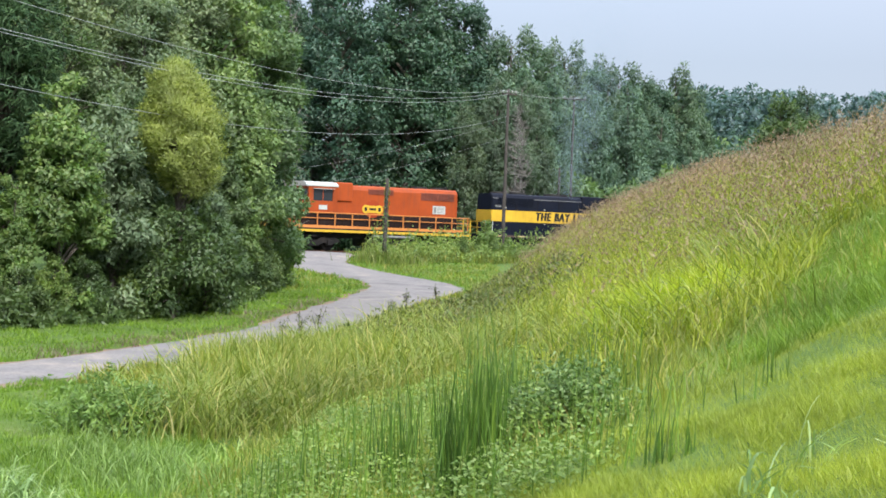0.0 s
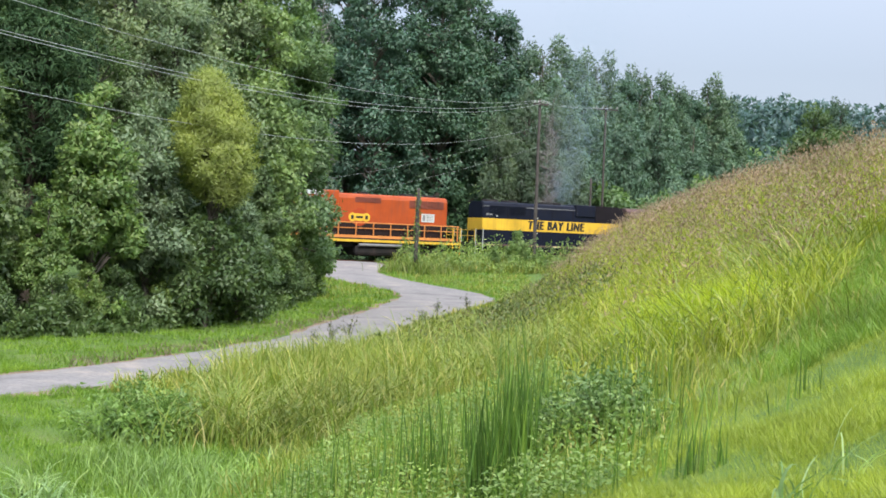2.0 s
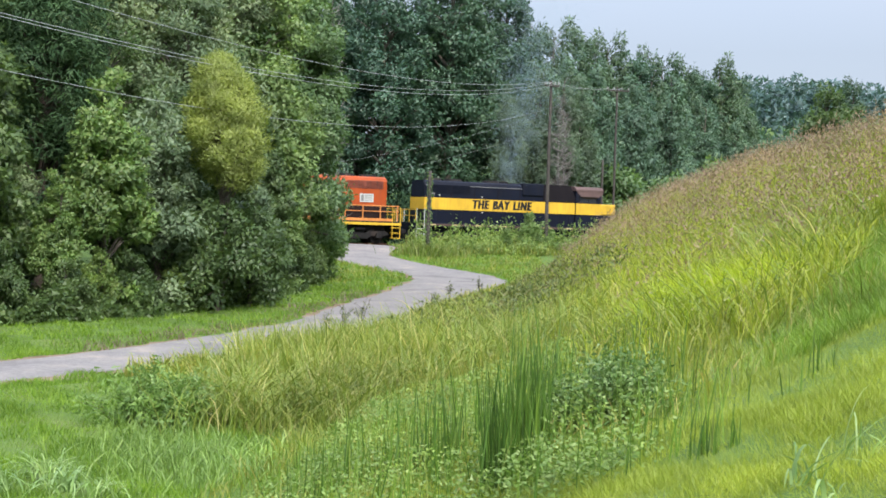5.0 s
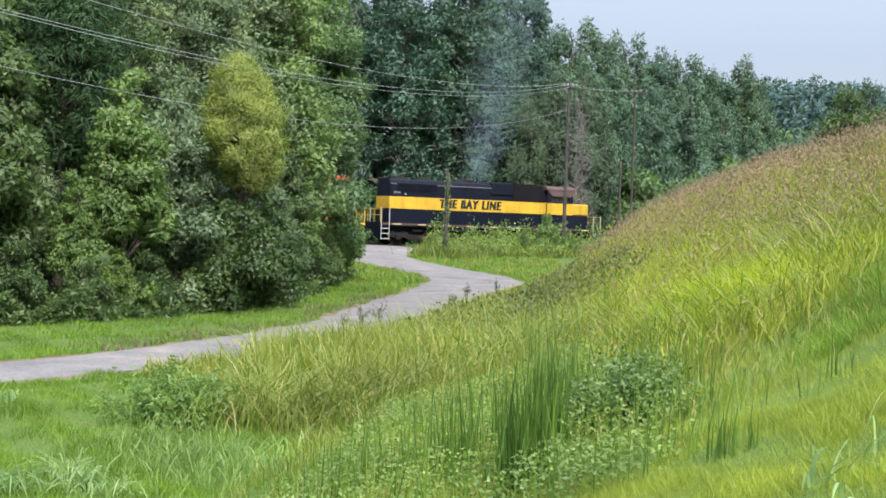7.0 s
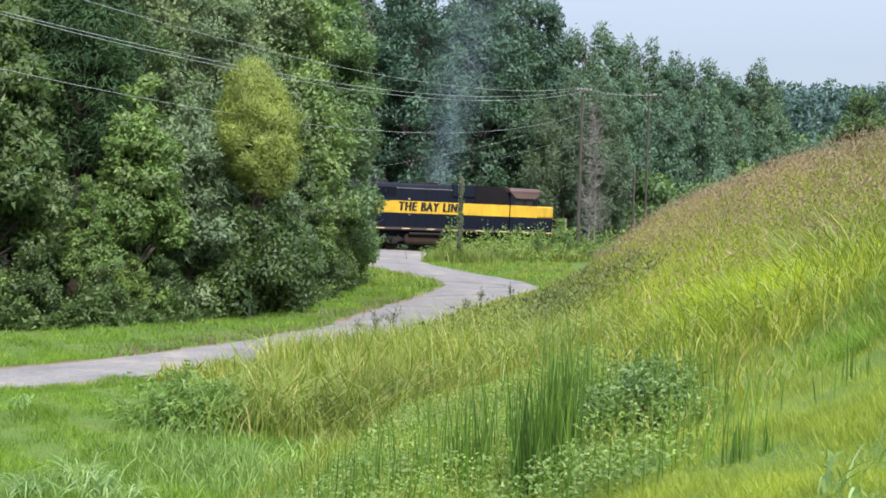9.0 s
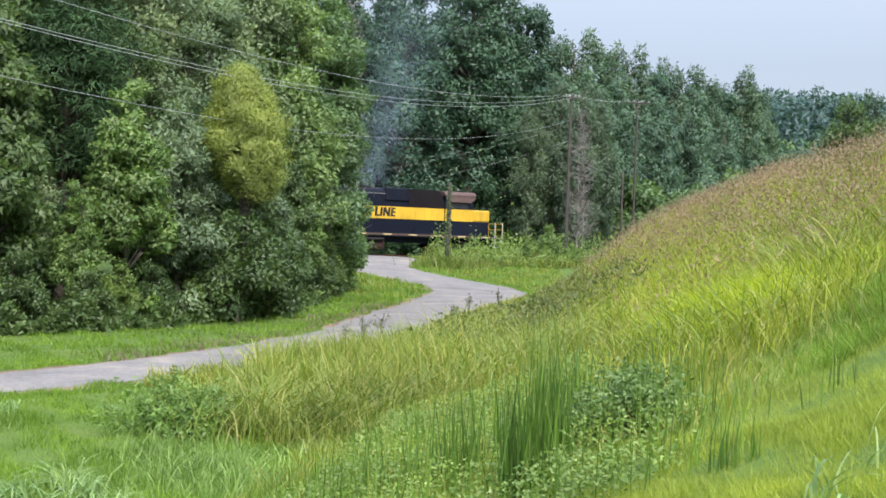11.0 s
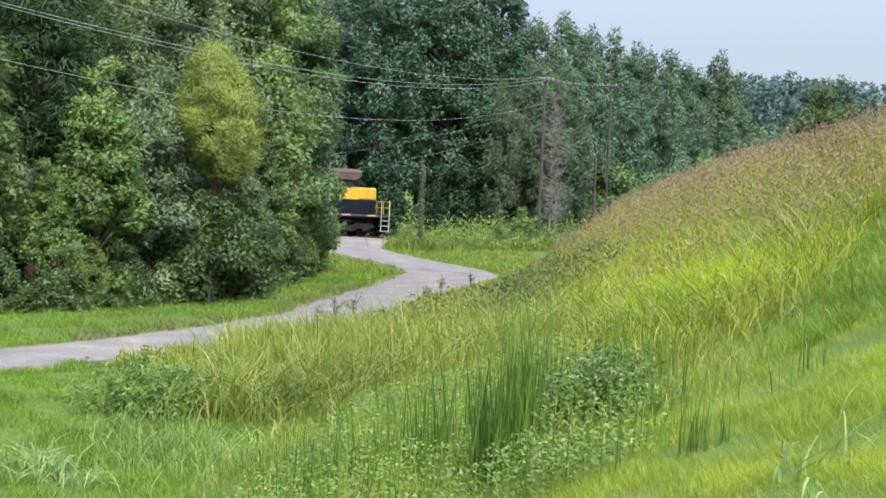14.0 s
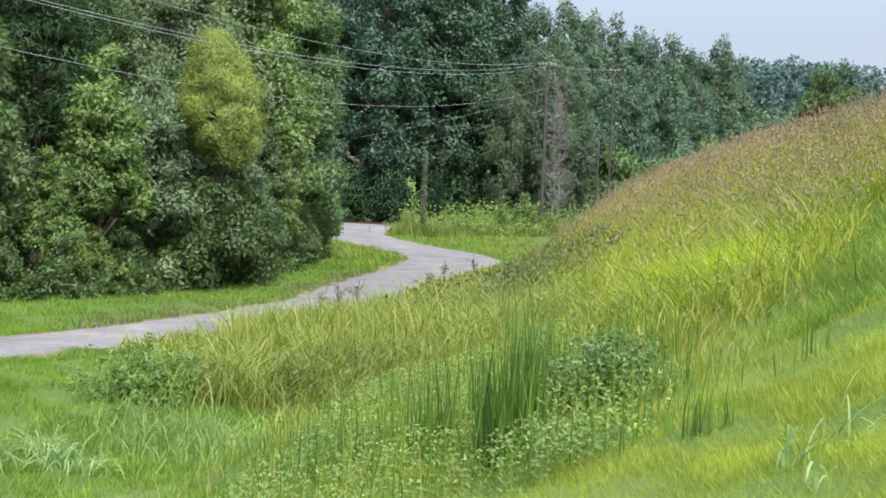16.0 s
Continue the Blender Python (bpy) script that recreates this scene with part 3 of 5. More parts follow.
            # added grey strip: the sky's sheen along the roof shoulder, as paint
            bm = bmesh.new()
            add_box(bm, *rng(h0 + 0.05, hood - 0.1), y0, y1, top - 0.36, top - 0.32)
            part("shoulder_highlight", bm, M_TANKGREY, root, "grey strip standing in for the sky's sheen on the roof's shoulder")
            bm = bmesh.new()
            for k in range(4):
                add_box(bm, *rng(h0 + 0.3 + 0.13 * k, h0 + 0.39 + 0.13 * k), y0, y1, 3.42, 3.58)
            part("number_bar", bm, M_TANKGREY, root, "small grey unreadable number bars")
            for mx, mz in ((h0 + 1.15, 3.4), (5.35, 3.36), (5.4, 2.32)):
                bm = bmesh.new()
                add_cyl(bm, (X(mx), y0 if s > 0 else y1, mz), (X(mx), s * (hw + 0.06), mz), 0.065, 0.055, 12)
                part("marker_light", bm, M_INSUL, root, "small pale marker light")
        for s in (-1, 1):
            bm = bmesh.new()
            y0, y1 = sorted((s * (hw + 0.004), s * (hw + 0.03)))
            add_box(bm, *rng(h0, cab0), y0, y1, 2.42, 3.22, 0.004)
            part("colour_band", bm, M_YELLOW, root, "broad yellow band")
        bm = bmesh.new()
        add_box(bm, *rng(h0 - 0.03, h0), -hw, hw, 2.42, 3.22, 0.004)
        part("colour_band", bm, M_YELLOW, root, "broad yellow band")
    # radiator grilles: frame and slats, let into the hood's upper side
    for gx0, gx1, gz0, gz1 in c["grilles"]:
        for s in (-1, 1):
            bm = bmesh.new()
            y0, y1 = sorted((s * (hw - 0.01), s * (hw + 0.015)))
            add_box(bm, *rng(gx0, gx1), y0, y1, gz0, gz1)
            z = gz0 + 0.03
            while z < gz1 - 0.02:
                q0, q1 = sorted((s * (hw + 0.01), s * (hw + 0.035)))
                add_box(bm, *rng(gx0 + 0.03, gx1 - 0.03), q0, q1, z, z + 0.025)
                z += 0.055
            mid = (gx0 + gx1) / 2
            q0, q1 = sorted((s * (hw + 0.01), s * (hw + 0.045)))
            add_box(bm, *rng(mid - 0.04, mid + 0.04), q0, q1, gz0, gz1)
            part("radiator_grille", bm, c["grille"], root, "dark slatted grille")
    # bulges and roof gear
    for bx0, bx1, bz in c["bulges"]:
        bm = bmesh.new()
        add_box(bm, *rng(bx0, bx1), -hw - 0.1, hw + 0.1, 3.3 if not c["band"] else 3.6, bz, 0.07)
        part("blower_housing", bm, c["body"], root)
    for fx in c["fans"]:
        bm = bmesh.new()
        add_cyl(bm, (X(fx), 0, top - 0.02), (X(fx), 0, top + 0.14), 0.62, 0.58, 24)
        for k in range(8):
            w = k * math.pi / 8
            add_box(bm, X(fx) - 0.55, X(fx) + 0.55, -0.015, 0.015, top + 0.13, top + 0.16)
            bmesh.ops.rotate(bm, verts=bm.verts[-8:], cent=(X(fx), 0, 0), matrix=Matrix.Rotation(w, 3, "Z"))
        part("roof_fan", bm, M_STEEL, root)
    bm = bmesh.new()
    sx = X(c["stack"])
    add_box(bm, sx - 0.35, sx + 0.35, -0.14, 0.14, top - 0.05, top + 0.16, 0.03)
    part("exhaust_stack", bm, M_STEEL, root, "sooty exhaust stack")
    # cab: side walls with real window openings, arched roof
    cx0, cx1 = cab0 + 0.004, cab1
    cw, ct = c["cabw"], c["cabtop"]
    wx0, wx1, wz0, wz1 = cx0 + 0.35, cx1 - 0.35, 3.28, c["wtop"]
    for s in (-1, 1):
        bm = bmesh.new()
        add_frame(bm, "y", *sorted((s * cw, s * (cw - 0.06))), rng(cx0, cx1), (1.5, ct - 0.15), rng(wx0, wx1), (wz0, wz1))
        part("cab_side", bm, c["cabside"], root)
        bm = bmesh.new()
        add_frame(bm, "x", *rng(cx1 - 0.06, cx1), tuple(sorted((s * 0.001, s * (cw - 0.062)))), (1.5, ct - 0.15), tuple(sorted((s * 0.12, s * (cw - 0.16)))), (3.3, 4.05))
        part("cab_front", bm, c["cabside"], root)
    bm = bmesh.new()
    add_box(bm, *rng(cx0, cx0 + 0.06), -cw + 0.062, cw - 0.062, 1.5, ct - 0.15)
    part("cab_back", bm, c["cabside"], root)
    bm = bmesh.new()
    add_prof = [(-cw - 0.05, ct - 0.2), (-cw - 0.05, ct - 0.1), (-1.0, ct + 0.08), (-0.4, ct + 0.13), (0.4, ct + 0.13), (1.0, ct + 0.08), (cw + 0.05, ct - 0.1), (cw + 0.05, ct - 0.2)]
    a = [bm.verts.new((X(cx0 - 0.05), y, z)) for y, z in add_prof]
    b = [bm.verts.new((X(cx1 + 0.18), y, z)) for y, z in add_prof]
    bm.faces.new(a), bm.faces.new(b)
    for i in range(8):
        bm.faces.new((a[i], a[(i + 1) % 8], b[(i + 1) % 8], b[i]))
    bmesh.ops.recalc_face_normals(bm, faces=bm.faces[:])
    part("cab_roof", bm, c["roof"], root, c["rooflabel"])
    for s in (-1, 1):
        bm = bmesh.new()
        y = s * (cw - 0.035)
        add_box(bm, *rng(wx0 + 0.005, wx1 - 0.005), y - 0.006, y + 0.006, wz0 + 0.005, wz1 - 0.005)
        win = part("side_window", bm, M_GLASS, root, "dark cab window")
        bm = bmesh.new()
        mid = (wx0 + wx1) / 2
        add_box(bm, *rng(mid - 0.025, mid + 0.025), y - 0.02, y + 0.02, wz0, wz1)
        part("window_bar", bm, c["cabside"], win)
        bm = bmesh.new()
        y0, y1 = sorted((s * cw, s * (cw + 0.22)))
        add_box(bm, *rng(wx0 - 0.05, wx1 + 0.05), y0 + 0.032 * (s > 0), y1 - 0.032 * (s < 0), wz1 + 0.0, wz1 + 0.03)
        part("window_awning", bm, c["roof"], root)
        for y0, y1 in ((0.12, cw - 0.16),):
            bm = bmesh.new()
            q0, q1 = sorted((s * y0, s * y1))
            add_box(bm, *rng(cx1 - 0.036, cx1 - 0.024), q0 + 0.004, q1 - 0.004, 3.305, 4.045)
            part("windscreen", bm, M_GLASS, root, "dark windscreen")
    if not c["band"]:
        for s in (-1, 1):
            bm = bmesh.new()
            y0, y1 = sorted((s * (cw + 0.003), s * (cw + 0.02)))
            add_box(bm, *rng(cx0, cx1 + 0.9), y0, y1, 1.5, 2.46)
            part("cab_skirt", bm, c["lower"], root, "dark lower cab panel")
    if c["band"]:
        for s in (-1, 1):
            bm = bmesh.new()
            y0, y1 = sorted((s * (cw + 0.003), s * (cw + 0.03)))
            add_profile(bm, [(X(cx0 - 0.06), 4.17), (X(cx1 + 0.16), 4.17), (X(cx1 + 0.14), 3.92), (X(cx1 - 0.42), 3.56), (X(cx0 + 0.62), 3.56), (X(cx0 + 0.3), 3.8)], y0, y1)
            part("roof_edge", bm, c["roof"], root, "faded maroon roof edge")
    # short hood
    bm = bmesh.new()
    nz = 3.22
    add_box(bm, *rng(cx1 - 0.01, nose), -1.1, 1.1, 2.42 if c["band"] else 1.5, nz, 0.1)
    part("short_hood", bm, M_YELLOW if c["band"] else c["body"], root)
    if c["band"]:
        bm = bmesh.new()
        add_box(bm, *rng(cx1 - 0.005, nose - 0.05), -1.09, 1.09, 1.5, 2.43, 0.05)
        part("short_hood_base", bm, c["body"], root)
        for s in (-1, 1):
            bm = bmesh.new()
            y0, y1 = sorted((s * (cw + 0.003), s * (cw + 0.02)))
            add_box(bm, *rng(cx0, cx1), y0, y1, 2.42, 3.22)
            part("colour_band", bm, M_YELLOW, root, "broad yellow band")
    bm = bmesh.new()
    for y in (-0.11, 0.11):
        add_cyl(bm, (X(nose - 0.02), y, 2.95), (X(nose + 0.06), y, 2.95), 0.1, 0.1, 14)
    part("headlight", bm, M_INSUL, root, "pale twin headlight")
    # fuel tank, air tanks, trucks
    ft0, ft1 = hood * 0.5 - 1.3, hood * 0.5 + 2.3
    bm = bmesh.new()
    add_box(bm, *rng(ft0, ft1), -1.3, 1.3, 0.32, 1.1, 0.22)
    part("fuel_tank", bm, c["tank"], root)
    for s in (-1, 1):
        bm = bmesh.new()
        add_cyl(bm, (X(ft0 + 0.2), s * 1.42, 1.05), (X(ft1 - 0.2), s * 1.42, 1.05), 0.1, 0.1, 14)
        part("air_reservoir", bm, M_TANKGREY if not c["band"] else M_STEEL, root, "long cylindrical air tank")
    truck(root, X(h0 + 2.0))
    truck(root, X(nose - 2.2))
    # end platforms: pilot, steps, coupler, handrails
    for ex, sg in ((end0, -1), (end1, 1)):
        bm = bmesh.new()
        add_box(bm, *rng(ex - sg * 0.12, ex), -1.45, 1.45, 0.35, 1.25, 0.03)
        part("pilot", bm, c["sill"], root)
        bm = bmesh.new()
        add_box(bm, *rng(ex + sg * 0.01, ex + sg * 0.3), -0.12, 0.12, 0.72, 0.98, 0.03)
        add_box(bm, *rng(ex + sg * 0.2, ex + sg * 0.42), -0.16, 0.2, 0.68, 1.02, 0.05)
        part("coupler", bm, M_STEEL, root)
        for y in (-0.5, 0.45):
            bm = bmesh.new()
            add_cyl(bm, (X(ex), y, 0.85), (X(ex + sg * 0.18), y, 0.55), 0.03, 0.03, 6)
            part("air_hose", bm, M_STEEL, root)
        for s in (-1, 1):
            y0, y1 = sorted((s * 1.12, s * 1.5))
            bm = bmesh.new()
            for z in (0.38, 0.72, 1.06):
                add_box(bm, *rng(ex - sg * 0.62, ex - sg * 0.06), y0, y1, z, z + 0.045)
            part("step_well", bm, c["grab"], root, "end steps")
            bm = bmesh.new()
            for xx in (ex - sg * 0.06, ex - sg * 0.64):
                add_cyl(bm, (X(xx), s * 1.5, 0.36), (X(xx), s * 1.5, 2.45), 0.028, 0.028, 6)
            part("grab_iron", bm, c["grab"], root)
        bm = bmesh.new()
        for z in (2.35, 1.95):
            add_cyl(bm, (X(ex), -1.45, z), (X(ex), 1.45, z), 0.022, 0.022, 6)
        for y in (-1.45, -0.5, 0.5, 1.45):
            add_cyl(bm, (X(ex), y, 1.5), (X(ex), y, 2.36), 0.024, 0.024, 6)
        part("end_railing", bm, M_YELLOW, root)
    # side handrails
    for s in (-1, 1):
        r0, r1 = c["railing"]
        zt = c["railtop"]
        bm = bmesh.new()
        add_cyl(bm, (X(r0), s * 1.46, zt), (X(r1), s * 1.46, zt), c["rod"], c["rod"], 6)
        if c["mesh_rails"]:
            add_cyl(bm, (X(r0), s * 1.46, zt - 0.36), (X(r1), s * 1.46, zt - 0.36), c["rod"] * 0.8, c["rod"] * 0.8, 6)
        rl = part("handrail", bm, c["rail"], root)
        x = r0 + 0.1
        first = None
        while x < r1:
            if first is None:
                bm = bmesh.new()
                add_cyl(bm, (0, 0, 1.5), (0, 0, zt), c["rod"] * 1.15, c["rod"] * 1.15, 6)
                first = part("stanchion", bm, c["rail"], root)
                first.location = (X(x), s * 1.46, 0)
            else:
                ob = new("stanchion", first.data)
                ob.parent = root
                ob.location = (X(x), s * 1.46, 0)
            x += c["post"]
        if c["kick"]:
            bm = bmesh.new()
            y0, y1 = sorted((s * 1.47, s * 1.5))
            add_box(bm, *rng(end0 + 0.6, end1 - 0.6), y0, y1, 1.5, 1.68)
            part("kick_plate", bm, c["rail"], root)
    return root


def lettering(text, parent, x, y, z, size, mat, width):
    cu = bpy.data.curves.new("lettering", "FONT")
    cu.body, cu.size, cu.extrude, cu.offset, cu.shear = text, size, 0.006, 0.016, 0.12
    cu.space_character, cu.space_word = 1.2, 1.25
    cu.align_x, cu.align_y = "LEFT", "CENTER"
    ob = new("lettering", cu)
    bpy.context.view_layer.update()
    k = width / max(ob.dimensions.x, 0.01)
    me = bpy.data.meshes.new_from_object(ob.evaluated_get(bpy.context.evaluated_depsgraph_get()))
    bpy.data.objects.remove(ob)
    me.transform(Matrix.Diagonal((k, 1, 1, 1)))
    bm = bmesh.new()
    for dx, dz in ((0, 0), (0.04, 0.004), (0.08, 0.008)):
        bm.from_mesh(me)
        for v in bm.verts[-len(me.vertices):]:
            v.co.x, v.co.z = v.co.x + dx, v.co.z + dz
    bm.to_mesh(me)
    bm.free()
    me.materials.clear()
    me.materials.append(mat)
    ob = new("lettering", me)
    ob.parent = parent
    ob.matrix_basis = pose(x, y, z, 90, 0, 0)
    ob["label"] = "bold black slanted capitals THE BAY LINE"
    return ob


black_loco = locomotive("locomotive", 1, dict(
    start=0.87, hood=12.6, cab0=13.05, cab=15.2, nose=16.55, half=1.0, top=4.4, low=1.5, door=2.38, body=M_NAVY, lower=M_NAVY, sill=M_NAVY, cabside=M_NAVY, roof=M_ROOF,
    rooflabel="faded maroon cab roof", tank=M_TANKRUST, cabtop=4.3, rail=M_NAVY, grab=M_CABWHITE, grille=M_NAVY, cabw=1.14, wtop=3.7, band=True, dashes=True,
    grilles=[(1.4, 4.4, 3.55, 4.1)], bulges=[(8.6, 10.33, 4.47)], fans=[2.0, 3.6, 6.6], stack=7.6, railing=(1.0, 12.3), railtop=2.35, rod=0.014, mesh_rails=False, post=2.4, kick=False),
    "blue-black and yellow hood locomotive lettered THE BAY LINE")
lettering("THE BAY LINE", black_loco, 4.55, -1.034, 2.83, 0.82, M_BLACK, 4.75)
orange_loco = locomotive("locomotive", -1, dict(
    start=0.0, hood=9.45, cab0=9.45, cab=11.55, nose=13.4, half=1.0, top=4.42, low=2.5, door=2.46, body=M_ORANGE, lower=M_DARKHOOD, sill=M_STEEL, cabside=M_ORANGE, roof=M_CABWHITE,
    rooflabel="pale grey cab roof", tank=M_STEEL, cabtop=4.42, rail=M_ORANGE_SILL, grab=M_YELLOW, grille=M_GRILLE, cabw=1.34, wtop=4.05, band=False, dashes=False,
    grilles=[(0.3, 2.95, 3.62, 4.14), (5.1, 7.0, 3.85, 4.2)], bulges=[(8.2, 9.4, 4.56)], fans=[1.0, 2.6], stack=6.0, railing=(-0.7, 12.4), railtop=2.5, rod=0.035, mesh_rails=True, post=1.28, kick=True),
    "bright orange hood locomotive with yellow stripe and walkway railings")


def orange_marks():
    # round yellow emblem with a black bar, a white placard and a small number board as plain shapes
    bm = bmesh.new()
    add_cyl(bm, (-6.65, -1.004, 2.88), (-6.65, -1.014, 2.88), 0.6, 0.6, 28)
    disc = part("emblem", bm, M_EMBLEM, orange_loco, "round emblem: yellow bar with black marks on a dark orange disc")
    bm = bmesh.new()
    for k in (-0.5, 0.5):
        add_cyl(bm, (-6.65 + k, -1.015, 2.86), (-6.65 + k, -1.03, 2.86), 0.29, 0.29, 20)
    add_box(bm, -7.15, -6.15, -1.028, -1.015, 2.62, 3.1)
    part("emblem_bar", bm, M_YELLOW, disc, "yellow rounded bar")
    bm = bmesh.new()
    for k in (-0.52, 0.52):
        add_box(bm, -6.65 + k - 0.09, -6.65 + k + 0.09, -1.045, -1.031, 2.73, 2.99)
    add_box(bm, -6.9, -6.4, -1.045, -1.031, 2.8, 2.94, 0.005)
    part("emblem_mark", bm, M_BLACK, disc)
    bm = bmesh.new()
    add_box(bm, -2.0, -1.0, -1.03, -1.004, 2.72, 3.28, 0.005)
    pl = part("placard", bm, M_CABWHITE, orange_loco, "white placard with grey bars")
    bm = bmesh.new()
    add_box(bm, -1.92, -1.72, -1.036, -1.031, 2.8, 3.2)
    for i in range(4):
        add_box(bm, -1.65, -1.08, -1.036, -1.031, 2.82 + i * 0.11, 2.86 + i * 0.11)
    part("placard_bar", bm, M_TANKGREY, pl, "grey unreadable bars")
    bm = bmesh.new()
    add_box(bm, -10.8, -10.2, -1.375, -1.344, 2.7, 3.0, 0.005)
    part("number_panel", bm, M_CABWHITE, orange_loco, "pale unreadable number panel")


orange_marks()


# ---------------------------------------------------------------- trees
def crown_lobes(rng, height, base, radius, count, top_heavy=0.5, lobe=0.36, full=0.0, tip=0.42):
    """Round leaf masses set on an uneven egg-shaped crown."""
    out = []
    for i in range(count):
        s = min(1.0, 0.5 * (i + rng.uniform(0, 1)) / count + 0.5 * rng.uniform(0, 1) ** 0.8)
        z = base + (height - base) * s
        shape = math.sin(math.pi * min(1, 0.12 + 0.86 * s ** top_heavy)) ** 0.7
        shape = max(shape, full * (1 - s ** 4))
        if i >= count - 4:
            s = 0.82 + 0.045 * (i - count + 4)
            z, shape = base + (height - base) * s, tip
        a = i * 2.4 + rng.uniform(-0.5, 0.5)
        r = radius * shape * rng.uniform(0.4, 0.95)
        out.append((np.array([math.cos(a) * r, math.sin(a) * r, z]), radius * lobe * rng.uniform(0.65, 1.25) * (0.55 + 0.6 * shape)))
    return out


def tree_mesh(seed, height, base, radius, count, n_leaves, leaf, wide, top_heavy=0.5, lobe=0.36, droop=0.3, flat=0.75, full=0.0, tip=0.42, fuzz=0.1):
    """Arrays for the wood and the leaves of one tree."""
    rng = np.random.default_rng(seed)
    lobes = crown_lobes(rng, height, base, radius, count, top_heavy, lobe, full, tip)
    bend = rng.normal(size=2) * 0.03 * height
    trunk_r = 0.016 * height + 0.05

    def stem(z):
        s = z / height
        return np.array([bend[0] * s * s, bend[1] * s * s, z])
    paths = [[(stem(0.93 * height * k / 7) - (0, 0, 0.25 if k == 0 else 0), trunk_r * (1 - 0.9 * k / 7) * (1.35 if k == 0 else 1)) for k in range(8)]]
    for c, r in lobes:
        z0 = max(0.2 * height * rng.uniform(0.5, 1), c[2] - np.hypot(c[0], c[1]) * rng.uniform(0.5, 0.9) - 0.3)
        a = stem(min(z0, c[2] * 0.95))
        lr = trunk_r * (1 - 0.8 * z0 / height) * 0.45
        mid = (a + c) / 2 + np.array([0, 0, 0.12 * np.linalg.norm(c - a)])
        paths.append([(a, lr), (mid, lr * 0.65), (c, lr * 0.3)])
    wood = tubes(paths, 3)
    w = np.array([r ** 2 for _, r in lobes])
    w = w / w.sum()
    P, D, N = [], [], []
    for (c, r), k in zip(lobes, w):
        n = int(n_leaves * k)
        d = unit(rng.normal(size=(n, 3)))
        d[:, 2] = np.where(d[:, 2] < -0.2, d[:, 2] * 0.6, d[:, 2])
        rad = r * (1 - 0.5 * rng.uniform(0, 1, n) ** 2.2) * (1 + 0.28 * np.sin(d[:, 0] * 5 + c[2] * 3) * np.sin(d[:, 1] * 5 + c[0]) + 0.15 * np.sin(d[:, 2] * 9 + c[1]))
        P.append(c + d * rad[:, None] * (1, 1, flat) + rng.normal(size=(n, 3)) * fuzz * r)
        q = d * 0.7 + rng.normal(size=(n, 3)) * 0.7
        q[:, 2] -= droop
        D.append(q)
        N.append(d + (0, 0, 0.25))
    return wood, leaves(rng, np.concatenate(P), np.concatenate(D), leaf, wide, np.concatenate(N))


def feathery_mesh(seed, height, base, n_leaves, leaf, wide):
    """A domed crown of fine leaflets: a rounded top, a lower shoulder to one side and a drawn-in foot."""
    rng = np.random.default_rng(seed)
    paths = [[((0.15 * math.sin(k), 0.1 * k / 6, height * 0.9 * k / 6 - 0.2), 0.1 * (1 - 0.85 * k / 6)) for k in range(7)]]
    P, D, N = [], [], []
    count = 130
    for i in range(count):
        s = (i + rng.uniform(0, 1)) / count
        reach = float(np.interp(s, [0, 0.15, 0.35, 0.6, 0.75, 0.88, 1], [0.55, 1.3, 1.65, 1.5, 1.15, 0.8, 0.3]))
        mid = float(np.interp(s, [0, 0.3, 0.6, 0.75, 1], [0.35, 0.15, 0.05, -0.15, -0.2]))
        a, q = i * 2.4 + rng.uniform(-0.4, 0.4), math.sqrt(rng.uniform(0.15, 1)) * 0.8
        c = np.array([mid + math.cos(a) * reach * q, math.sin(a) * reach * q, base + (height - base) * s])
        r = rng.uniform(0.26, 0.46)
        paths.append([((0, 0, max(1.2, c[2] - 1.0)), 0.03), (c, 0.006)])
        m = n_leaves // count
        d = unit(rng.normal(size=(m, 3)))
        P.append(c + d * (r * rng.uniform(0.2, 1, m) ** 0.6)[:, None] * (1, 1, 0.9) + rng.normal(size=(m, 3)) * 0.07)
        way = d + rng.normal(size=(m, 3)) * 0.6 + (0, 0, 0.5)
        D.append(way)
        N.append(d + np.array([math.cos(a), math.sin(a), 0.6]) * 0.9)
    return tubes(paths, 3), leaves(rng, np.concatenate(P), np.concatenate(D), leaf, wide, np.concatenate(N))


def make_tree(name, data, mat, label, category="tree", bark=None, group=""):
    root = tagged(empty(name, pose(0, 0, -500)), label, category, group)
    (wv, wf), (lv, lf, ln) = data
    tr = sheet("trunk", wv, wf, bark or M_BARK, root)
    cr_ = sheet("crown", lv, lf, mat, root, normals=ln)
    return root


def plant_tree(root, x, y, turn=0.0, sink=0.05):
    root.matrix_basis = pose(x, y, float(ground_z(x, y)) - sink, 0, 0, turn)
    return root


def copy_tree(root, x, y, turn, size=1.0, mat=None, label="", sink=0.05):
    ob = copy_thing(root, pose(x, y, float(ground_z(x, y)) - sink, 0, 0, turn))
    ob.scale = (size, size, size)
    if label:
        ob["label"] = label
    return ob


